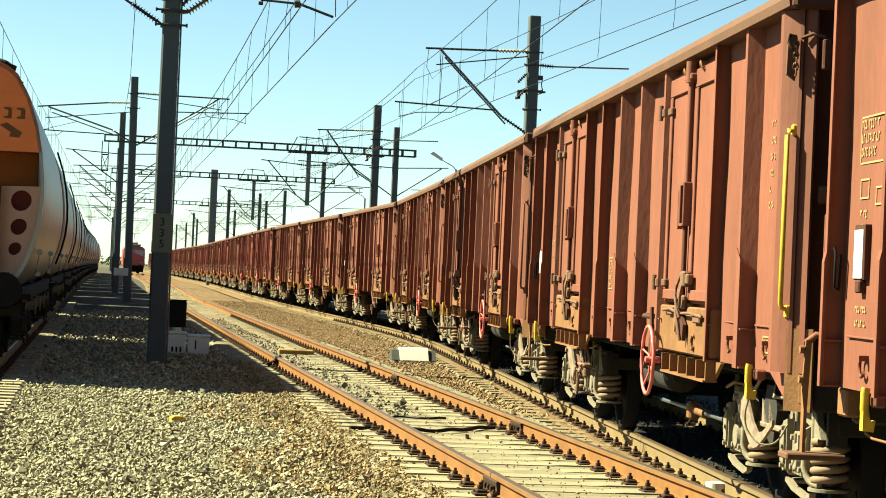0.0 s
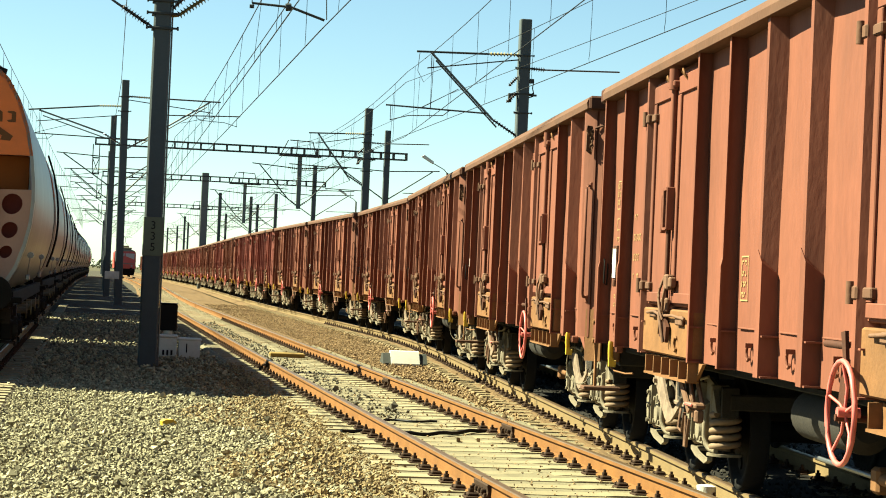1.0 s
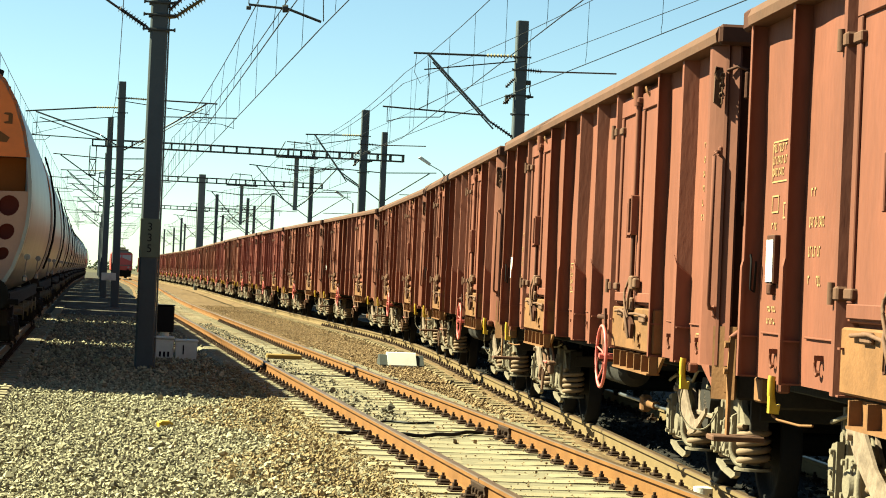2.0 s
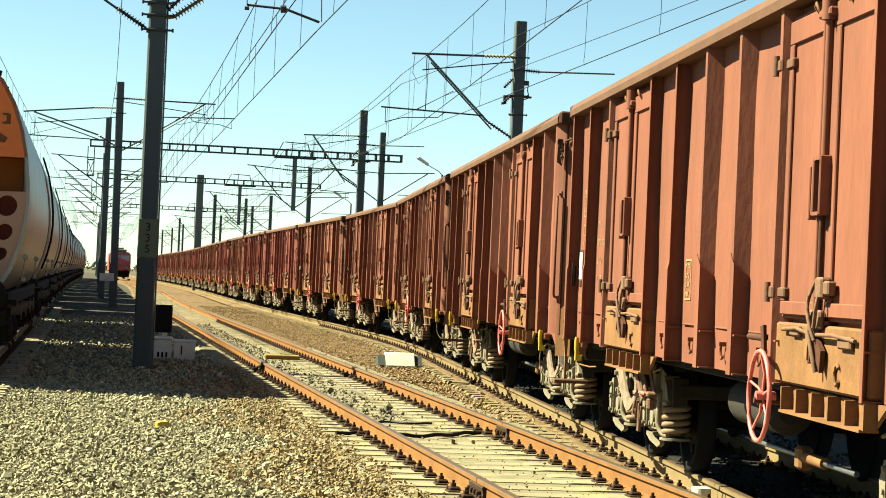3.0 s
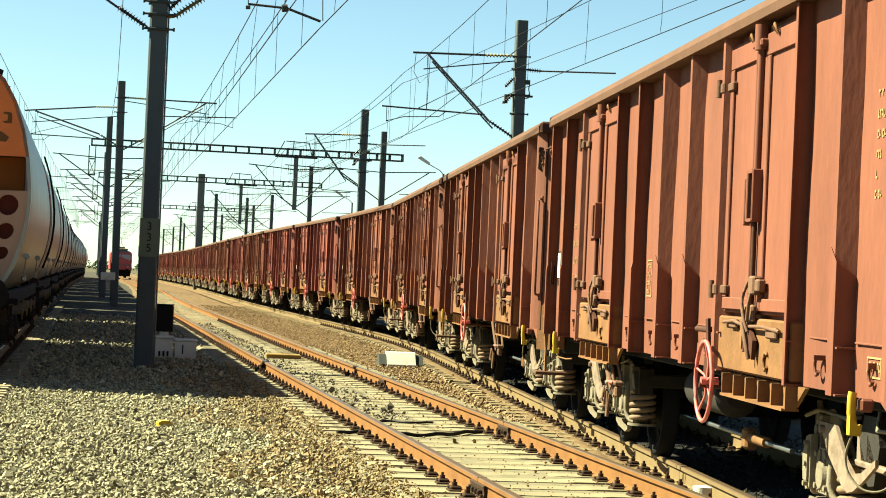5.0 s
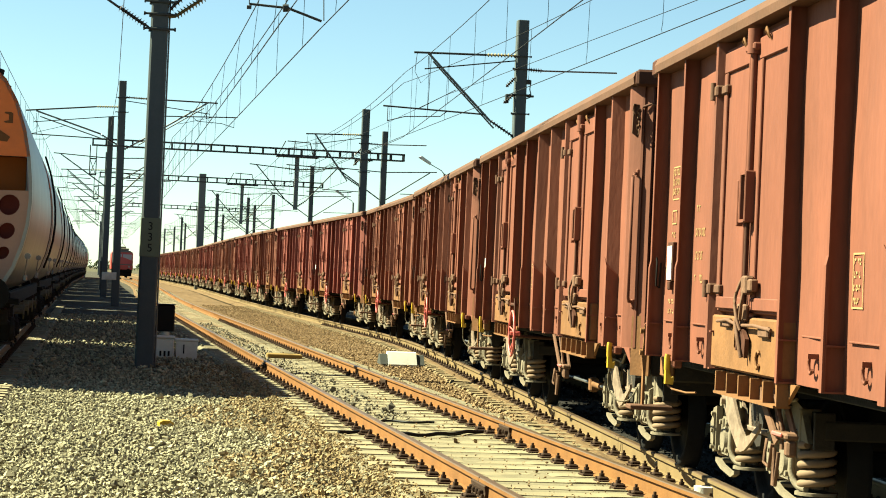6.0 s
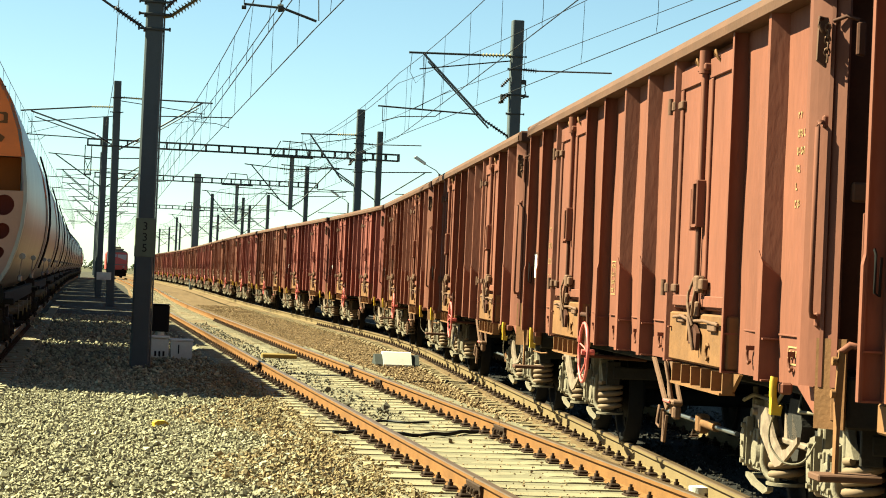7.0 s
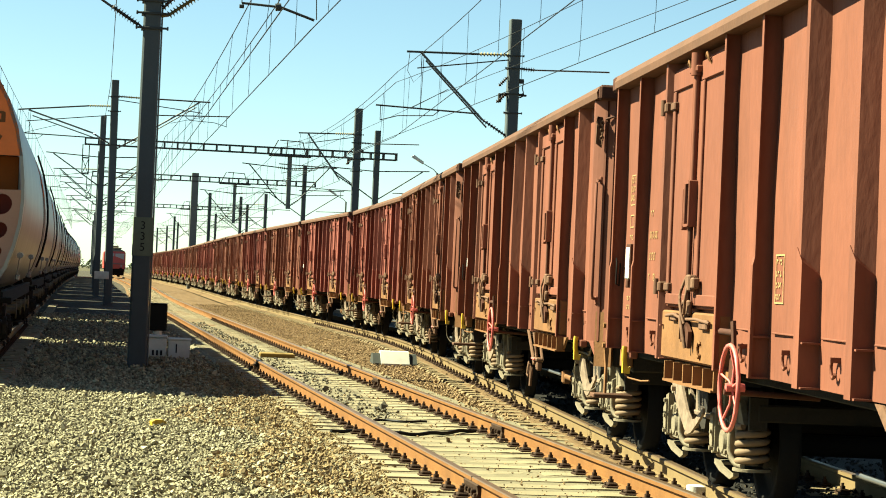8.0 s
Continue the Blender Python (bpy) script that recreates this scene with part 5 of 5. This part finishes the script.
right_masts = [(13.14, 67.0, 9.8, 3.4, 8.60, 6.15), (13.2, 106.5, 9.8, 2.9, 8.45, 6.0)]
for x, y, h, reach, zt, zf in right_masts:
    m_ = mast(x, y, h, 0.36, 0.34)
    cantilever(m_, -1, reach, zt, zf, z_reg=6.78)
    part("feeder_arm", insulator(Geo().rod((0.7, 0, zt - 0.35), (3.1, 0, zt - 0.28), 0.025, n=6), (0.17, 0, zt - 0.33), (0.7, 0, zt - 0.35), 0.08, 7), M_INSUL, m_)
    for z in (zt + 0.05, zt - 0.35, zt - 1.15, zt - 1.75):
        collar(m_, z, 0.35)
    part("stay_insulator", insulator(Geo().rod((-0.16, -0.1, zt - 0.62), (-0.22, -0.1, zt - 0.66), 0.03, n=6), (-0.22, -0.1, zt - 0.66), (-0.46, -0.1, zt - 0.92), 0.07, 5), M_INSUL, m_)
    part("stay_insulator", insulator(Geo().rod((-0.16, -0.1, zt - 1.12), (-0.24, -0.1, zt - 1.18), 0.03, n=6), (-0.24, -0.1, zt - 1.18), (-0.52, -0.1, zt - 1.44), 0.07, 5), M_INSUL, m_)
    part("bonding_cable", Geo().tube(smooth_line([(0.18, -0.1, zt - 0.68), (0.32, -0.1, zt - 0.74), (0.30, -0.1, zt - 0.95), (0.34, -0.1, zt - 1.18), (0.18, -0.1, zt - 1.26)]), 0.018, 5).box(0.17, 0.34, -0.12, 0.04, zt - 0.80, zt - 0.66, 0.02), M_STEEL, m_)
    part("cable_duct", Geo().rod((0.19, -0.08, 0), (0.185, -0.08, h), 0.014, n=6), M_GALV, m_)
    part("bracket", Geo().box(-0.45, 0.45, -0.06, 0.06, zt - 1.2, zt - 1.14, 0.01).rod((-0.40, 0, zt - 1.2), (-0.40, 0, zt - 1.42), 0.06, n=8), M_STEEL, m_)
far_rows = [(1.1, 160, 9.8, 1, 3.2), (1.6, 222, 9.8, 1, 3.2), (1.9, 284, 9.8, 1, 3.2), (2.0, 346, 9.8, 1, 3.2), (9.54, 190, 9.9, 0, 0), (13.41, 234, 9.8, 1, 3.6), (19.0, 229, 9.8, -1, 3.8),
            (19.25, 319, 9.8, -1, 3.8), (14.51, 348, 9.8, 1, 3.6), (16.6, 431, 9.8, -1, 3.6), (15.5, 454, 9.8, 1, 3.4), (20.0, 268, 9.8, -1, 3.8), (2.1, 410, 9.8, 1, 3.2), (17.0, 392, 9.8, -1, 3.6)]
for x, y, h, s, reach in far_rows:
    m_ = mast(x, y, h, 0.36 if s else 0.62, 0.33 if s else 0.60, mat=M_MAST if s else M_GALV)
    if s:
        cantilever(m_, s, reach, 8.55, 6.2)
        if x < 5 and y < 300:
            cantilever(m_, -1, 3.3, 8.4, 6.4)


def portal(y, x0, x1, legs, drops):
    """A lattice beam on two legs across the tracks, with posts hung below it."""
    t = thing("catenary_portal", "grey steel lattice portal carrying overhead wires across tracks", "catenary portal", pose(0, y, 0), group="catenary portals")
    z0, z1 = 8.30, 8.66
    for x in legs:
        part("leg", mast_body(Geo(), 9.95, 0.36, 0.33, 0.36, 0.33), M_MAST, t, m=pose(x, 0, 0))
    for z in (z0, z1):
        for d in (-0.24, 0.24):
            part("chord", Geo().box(x0, x1, d - 0.035, d + 0.035, z - 0.036, z + 0.036), M_STEEL, t)
    n = int((x1 - x0) / 0.72)
    for i in range(n + 1):
        x = x0 + 0.05 + (x1 - x0 - 0.1) * i / n
        for d in (-0.24, 0.24):
            part("batten", Geo().box(x - 0.045, x + 0.045, d - 0.03, d + 0.03, z0 + 0.036, z1 - 0.036), M_STEEL, t)
    for x in drops:
        p = part("drop_post", Geo().box(x - 0.12, x + 0.12, -0.12, 0.12, 5.2, z0 - 0.05, 0.01), M_GALV, t)
        part("post_frame", Geo().box(x - 1.2, x + 1.2, -0.3, 0.3, z0 - 0.12, z0 - 0.05, 0.01).rod((x - 1.1, 0, z0), (x - 0.7, 0, z1 + 0.45), 0.03, n=6).rod((x - 0.6, 0, z1 + 0.45), (x + 0.7, 0, z1 + 0.4), 0.03, n=6)
             .rod((x - 0.2, 0.1, z0), (x - 0.15, 0.1, z1 + 0.5), 0.03, n=6).rod((x + 0.7, 0, z1 + 0.42), (x + 0.9, 0, z0), 0.03, n=6), M_STEEL, p)
        for s in (-1, 1):
            r = 2.7
            part("arm", Geo().rod((x + s * 0.7, 0, 7.55), (x + s * r, 0, 7.70), 0.03, n=6).rod((x + s * 0.6, 0, 5.75), (x + s * (r - 0.4), 0, 7.66), 0.035, n=6).rod((x + s * 0.6, 0, 6.3), (x + s * (r + 0.5), 0, 6.35), 0.024, n=6)
                 .rod((x + s * (r + 0.3), 0, 6.35), (x + s * (r + 0.3), 0, 6.0), 0.015, n=5), M_STEEL, p)
            part("arm_insulator", insulator(Geo(), (x + s * 0.12, 0, 5.4), (x + s * 0.6, 0, 5.75), 0.08, 5), M_INSUL, p)
            part("arm_insulator", insulator(Geo(), (x + s * 0.12, 0, 7.5), (x + s * 0.7, 0, 7.55), 0.08, 5), M_INSUL_Y, p)
    # short brackets at the legs
    for x, s in ((legs[0], 1), (legs[0], -1), (legs[-1], 1), (legs[-1], -1)):
        part("arm", Geo().rod((x, 0, 7.6), (x + s * 3.1, 0, 7.75), 0.03, n=6).rod((x, 0, 5.9), (x + s * 2.7, 0, 7.70), 0.035, n=6).rod((x + s * 1.0, 0, 6.4), (x + s * 3.5, 0, 6.45), 0.024, n=6), M_STEEL, t)
    part("leg_cage", Geo().box(legs[0] - 1.1, legs[0] - 0.7, -0.2, 0.2, 6.6, 6.66).box(legs[0] - 1.1, legs[0] - 0.7, -0.2, 0.2, 7.5, 7.56).rod((legs[0] - 1.08, 0, 6.6), (legs[0] - 1.08, 0, 8.3), 0.03, n=5)
         .rod((legs[0] - 0.72, 0, 6.6), (legs[0] - 0.72, 0, 8.3), 0.03, n=5).rod((legs[0] - 1.08, 0, 6.6), (legs[0] - 0.72, 0, 7.5), 0.02, n=5).rod((legs[0] - 0.72, 0, 6.6), (legs[0] - 1.08, 0, 7.5), 0.02, n=5), M_STEEL, t)
    return t


portal(124.0, -0.05, 17.72, (0.95, 16.55), (11.55,))
portal(168.0, 0.6, 17.75, (1.3, 16.85), (11.5,))
portal(246.0, 1.0, 18.4, (1.7, 17.6), (12.0,))


def wire(name, pts, r, label):
    g = Geo()
    g.tube(pts, r, 4)
    return solo(name, g, M_WIRE, label, "overhead wire", group="overhead wires")


def span(a, b, sag, n=12):
    a, b = Vector(a), Vector(b)
    return [a.lerp(b, i / n) - Vector((0, 0, sag * 4 * (i / n) * (1 - i / n))) for i in range(n + 1)]


def catenary(stations, sag, drop_every=5.5, r=0.0082):
    """Carrying wire, contact wire and the droppers between them. stations: (y, x carrying, z carrying, x contact, z contact)."""
    t = thing("overhead_line", "thin dark carrying and contact wires with droppers", "overhead wire", group="overhead wires")
    for p, q in zip(stations[:-1], stations[1:]):
        n = max(2, int((q[0] - p[0]) / drop_every))
        up, lo = span((p[1], p[0], p[2]), (q[1], q[0], q[2]), sag, n * 2), span((p[3], p[0], p[4]), (q[3], q[0], q[4]), sag * 0.06, n * 2)
        part("carrying_wire", Geo().tube(up, r * (1 + q[0] / 260), 4), M_WIRE, t)
        part("contact_wire", Geo().tube(lo, r * (1.1 + q[0] / 260), 4), M_WIRE, t)
        for i in range(1, n * 2, 2):
            part("dropper", Geo().tube([up[i], lo[i] + Vector((0, 0, 0.18)), lo[i] + Vector((0.0, 0.06, 0.08)), lo[i]], r * (0.55 + q[0] / 400), 3), M_WIRE, t)


catenary([(-22, 3.9, 7.3, 3.9, 5.95), (38.6, 3.87, 7.35, 3.87, 5.88), (98, 3.95, 7.3, 3.95, 5.7), (160, 4.3, 7.3, 4.6, 5.8), (222, 5.4, 7.3, 5.1, 5.8), (284, 5.3, 7.3, 5.6, 5.8), (346, 5.5, 7.3, 5.3, 5.8)], 0.25)
catenary([(-22, 3.1, 8.0, 3.1, 6.6), (38.6, 3.42, 7.75, 3.30, 6.15), (98, 3.5, 7.4, 3.5, 5.75), (124, 3.6, 7.6, 3.6, 6.0)], 0.45)
catenary([(26, -2.4, 6.45, -2.4, 5.3), (98, -2.43, 7.62, -2.43, 6.3), (160, -1.9, 7.6, -1.9, 6.0), (222, -1.4, 7.6, -1.4, 6.0), (284, -1.2, 7.6, -1.2, 6.0)], 0.12)
# over the train's diverging track, and over the straight track that it leaves
catenary([(5, 5.50, 7.95, 5.50, 5.92), (67, 9.48, 7.95, 9.48, 5.92), (106.5, 9.6, 7.9, 9.6, 6.0)], 0.55)
catenary([(5, 9.55, 7.62, 9.58, 5.95), (67, 9.45, 7.62, 9.40, 5.92), (106.5, 9.45, 7.7, 9.4, 6.0), (168, 10.2, 7.8, 10.2, 6.0), (234, 10.4, 8.0, 10.6, 6.0), (319, 10.8, 8.0, 10.4, 6.0)], 0.5)
catenary([(106.5, 12.4, 7.6, 12.4, 6.2), (168, 13.2, 7.7, 13.2, 6.1), (229, 15.0, 7.7, 15.0, 6.0), (319, 15.6, 7.7, 15.6, 6.0)], 0.3)
wire("feeder_wire", span((12.35, 20, 7.3), (10.75, 67, 7.3), 0.03) + span((10.75, 67, 7.3), (10.2, 106.5, 7.3), 0.1)[1:], 0.010, "thin dark feeder wire strung between masts")
wire("feeder_wire", span((1.0, 98, 9.7), (0.3, 20, 8.0), 0.1), 0.012, "thin dark earth wire running down to a mast")
wire("feeder_wire", span((1.0, 98, 9.7), (0.95, 124, 9.4), 0.1) + span((0.95, 124, 9.4), (1.1, 160, 9.3), 0.2)[1:], 0.014, "thin dark earth wire strung between masts")


def yard_lamp(x, y):
    t = thing("yard_lamp", "slender grey yard lamp with a curved arm", "street lamp", pose(x, y, 0))
    part("post", Geo().rod((0, 0, -0.4), (0, 0, 7.7), 0.09, 0.07, n=8), M_GALV, t)
    part("arm", Geo().tube([(0, 0, 7.66), (-0.2, 0, 7.88), (-0.6, 0, 8.08), (-0.9, 0, 8.24)], 0.025, 6), M_GALV, t)
    part("lamp_head", Geo().prism([(-1.55, 8.56), (-0.85, 8.16), (-0.82, 8.30), (-1.38, 8.66)], -0.14, 0.14), M_CABINET, t)


yard_lamp(20.1, 124)
yard_lamp(21.6, 180)


# ---- small things on the ground ----
def marker_block():
    t = thing("clearance_marker", "white concrete clearance marker block with grey ends on ballast", "marker block", pose(6.255, 43.0, -0.172, 0, 0, -1))
    part("white_block", Geo().prism([(-0.36, -0.1), (0.36, -0.1), (0.34, 0.0), (0.10, 0.235), (0.05, 0.245), (-0.05, 0.245), (-0.10, 0.235), (-0.34, 0.0)], -0.285, 0.285, "x"), M_MARKER, t)
    for s in (-1, 1):
        a, b = sorted((s * 0.287, s * 0.44))
        part("grey_end", Geo().prism([(-0.34, -0.1), (0.34, -0.1), (0.30, 0.0), (0.09, 0.19), (-0.09, 0.19), (-0.30, 0.0)], a, b, "x"), M_MARKGREY, t)


def dwarf_signal():
    t = thing("dwarf_signal", "black dwarf signal on a grey base beside the mast", "dwarf signal", pose(1.57, 43.2, -0.25))
    part("base", Geo().box(-0.18, 0.18, -0.16, 0.16, -0.02, 0.40, 0.02).box(-0.20, 0.20, -0.18, 0.18, 0.40, 0.46, 0.02), M_CABINET, t)
    part("vent", Geo().box(-0.10, -0.06, -0.17, -0.155, 0.06, 0.16).box(-0.02, 0.02, -0.17, -0.155, 0.06, 0.16).box(0.06, 0.10, -0.17, -0.155, 0.06, 0.16), M_SIGNAL, t)
    part("neck", Geo().rod((0, 0, 0.44), (0, 0, 0.56), 0.09, n=10), M_CABINET, t)
    part("signal_head", Geo().box(-0.17, 0.17, -0.12, 0.12, 0.54, 1.06, 0.02), M_SIGNAL, t)
    part("hood", Geo().box(-0.18, 0.18, -0.14, 0.18, 1.06, 1.08, 0.005), M_SIGNAL, t)


def cable_box():
    t = thing("cable_box", "low grey trackside cable box with a lid", "cable box", pose(2.0, 43.2, -0.25))
    part("case", Geo().prism([(-0.20, -0.02), (0.20, -0.02), (0.215, 0.36), (-0.215, 0.36)], -0.16, 0.16), M_CABINET, t)
    part("lid", Geo().box(-0.235, 0.235, -0.18, 0.18, 0.36, 0.41, 0.015), M_CABINET, t)
    part("hasp", Geo().box(-0.07, -0.045, -0.178, -0.16, 0.12, 0.30, 0.004), M_SIGNAL, t)


marker_block()
dwarf_signal()
cable_box()
solo("timber_cover", Geo().box(-0.34, 0.36, -0.28, 0.28, 0.0, 0.09, 0.012), M_WOOD, "yellowed timber cover lying between the rails", "cover board", m=pose(4.0, 44.0, -0.185, 0, 0, -2))
solo("yellow_block", Geo().prism([(-0.07, -0.04), (0.07, -0.04), (0.085, 0.035), (0.045, 0.062), (-0.04, 0.062), (-0.08, 0.04)], -0.06, 0.06), M_YELLOW, "small yellow plastic block lying on the ballast", "block",
     m=pose(0.93, 24.3, -0.215, 0, 0, 12))
for y0 in [33 + 1.02 * i for i in range(60)]:
    if y0 == 33:
        _trough = solo("cable_trough_lid", Geo().box(-0.16, 0.16, -0.5, 0.5, -0.06, 0.05, 0.012), M_CONC, "dusty concrete cable trough lid in the walkway", "trough lid", group="cable trough lids",
                       m=pose(-1.02, y0, -0.25))
    else:
        copy_thing(_trough, pose(-1.02 + drift(y0) * 0.7, y0, -0.25, 0, 0, (y0 * 7.3) % 1.6 - 0.8))
for off, y in ((-0.7525, 37.9), (0.7525, 33.5), (0.7525, 23.55), (-0.7525, 16.8)):
    t = thing("rail_joint", "rusty bolted fishplate joining two rails", "rail joint", pose(X_MID + off, y, 0), group="rail joints")
    for s in (-1, 1):
        part("fishplate", Geo().prism([(s * 0.012, -0.145), (s * 0.05, -0.15), (s * 0.035, -0.10), (s * 0.045, -0.05), (s * 0.034, -0.038), (s * 0.011, -0.048)], -0.30, 0.30), M_FAST, t)
    for e in (-0.2, -0.07, 0.07, 0.2):
        part("bolt", Geo().rod((-0.075, e, -0.10), (0.075, e, -0.10), 0.016, n=6).rod((-0.07, e, -0.10), (-0.045, e, -0.10), 0.028, n=6), M_FAST, t)
    part("gap_shim", Geo().box(-0.037, 0.037, -0.006, 0.006, -0.14, 0.001), M_SIGNAL, t)
solo("cable_hose", Geo().tube([(2.75 + 2.0 * i / 24, 23.35 + 0.08 * math.sin(i * 0.5) + (1.0 * ease(12, 24, i)), -0.150 - 0.01 * math.sin(i * 1.3)) for i in range(25)], 0.022, 6), M_SIGNAL,
     "black rubber hose laid across the sleepers", "hose")
solo("cable_hose", Geo().tube([(3.5 + 0.65 * i / 14, 25.45 + 0.10 * math.sin(i * 0.6), -0.160) for i in range(15)], 0.015, 6), M_SIGNAL, "short black cable lying on the sleepers", "hose")
solo("paint_pot", Geo().rod((0, 0, 0), (0, 0, 0.10), 0.10, 0.11, n=14), M_MARKER, "small white concrete cap beside the rail", "cap", m=pose(5.10, 17.3, -0.17))


def far_trees(y, x0, x1, h, count, seed):
    rng = random.Random(seed)
    g = Geo()
    for _ in range(count):
        x, s = rng.uniform(x0, x1), rng.uniform(0.5, 1.0) * h
        for _ in range(14):
            c = Vector((x + rng.uniform(-0.5, 0.5) * s, y + rng.uniform(-8, 8), -0.4 + rng.uniform(0.1, 1.0) * s))
            r = s * rng.uniform(0.09, 0.18)
            v = [c + Vector((rng.uniform(-1, 1), rng.uniform(-1, 1), rng.uniform(-1, 1))) * r for _ in range(6)]
            g.add(v, [(0, 1, 2), (2, 3, 4), (4, 5, 0), (1, 3, 5), (0, 2, 4), (1, 2, 5)])
    return tagged(solo("far_woods", g, M_LEAF, "hazy green line of far trees and bushes", "trees"), kind="stuff")


far_trees(1100, -180, 400, 5.0, 520, 4)

# ---- loose stones ----
stones("ballast_stones", M_STONE, "grey crushed stones of the walkway", 118000, 12.5, 36, lambda y: (-2.6, 2.28 + 0.25 * math.sin(y * 0.9) + 0.12 * math.sin(y * 5.1) + 0.1 * math.sin(y * 11.7)), 0.0178, -0.240, 1, 1.45)
stones("walkway_stones", M_STONE, "grey crushed stones between the tracks", 20000, 36, 78, lambda y: (-1.6, 2.75), 0.027, -0.245, 2, 1.5)
stones("track_stones", M_STONE_DARK, "dark oily crushed stones lying between the sleepers", 2600, 26, 70, lambda y: (X_MID - 0.68, X_MID + 0.1), 0.022, -0.194, 3, 1.2)
stones("shoulder_stones", M_STONE_WARM, "rust brown crushed stones between two tracks", 44000, 26.5, 110, lambda y: (mid_x(y) + 1.15, max(mid_x(y) + 1.2, path_x(y) - 0.95)), 0.0175, -0.226, 4, 1.5)
stones("edge_stones", M_STONE_BROWN, "dusty brown stones spilling over the sleeper ends", 27000, 12.5, 40, lambda y: (1.55 + 0.45 * math.sin(y * 0.9), 2.83 + 0.10 * math.sin(y * 3.3) + 0.07 * math.sin(y * 8.1)), 0.0165, -0.226, 7, 1.4)
stones("spilled_stones", M_STONE_BROWN, "small brown stones lying on the sleeper ends", 3800, 12.5, 40, lambda y: (2.52, 2.74 + 0.08 * math.sin(y * 2.3) + 0.07 * math.sin(y * 7.1)), 0.0140, -0.184, 8, 1.4)
stones("sleeper_stones", M_STONE_WARM, "small rust brown stones strewn over the sleepers", 3000, 14, 60, lambda y: (mid_x(y) - 0.95, mid_x(y) + 2.0), 0.0115, -0.176, 6, 1.3)
stones("bed_stones", M_OILSHADE_STONE, "oily crushed stones, their colour darkened for shade under the train", 9000, 14, 70, lambda y: (path_x(y) - 0.66, path_x(y) + 2.0), 0.020, -0.172, 5, 1.3)


# ---- what moves ----
def wagon_pose(s):
    """A wagon rides with both bogies on the track's centre line."""
    (x0, y0), (x1, y1) = on_path(s - 4.5), on_path(s + 4.5)
    return pose((x0 + x1) / 2, (y0 + y1) / 2, 0, 0, 0, -math.degrees(math.atan2(x1 - x0, y1 - y0)))


def motions():
    for k, w in enumerate(WAGONS):
        walk(w, [(t / 2, wagon_pose(FIRST + k * WAGON_LENGTH + run(t / 2))) for t in range(17)])
        if 1 <= k <= 9:
            for ob in w.children_recursive:
                if ob.name.startswith("wheelset"):
                    home = ob.location.copy()
                    walk(ob, [(i / 10, pose(home.x, home.y, home.z, math.degrees((run(0) - run(i / 10)) / 0.46))) for i in range(81)])


motions()
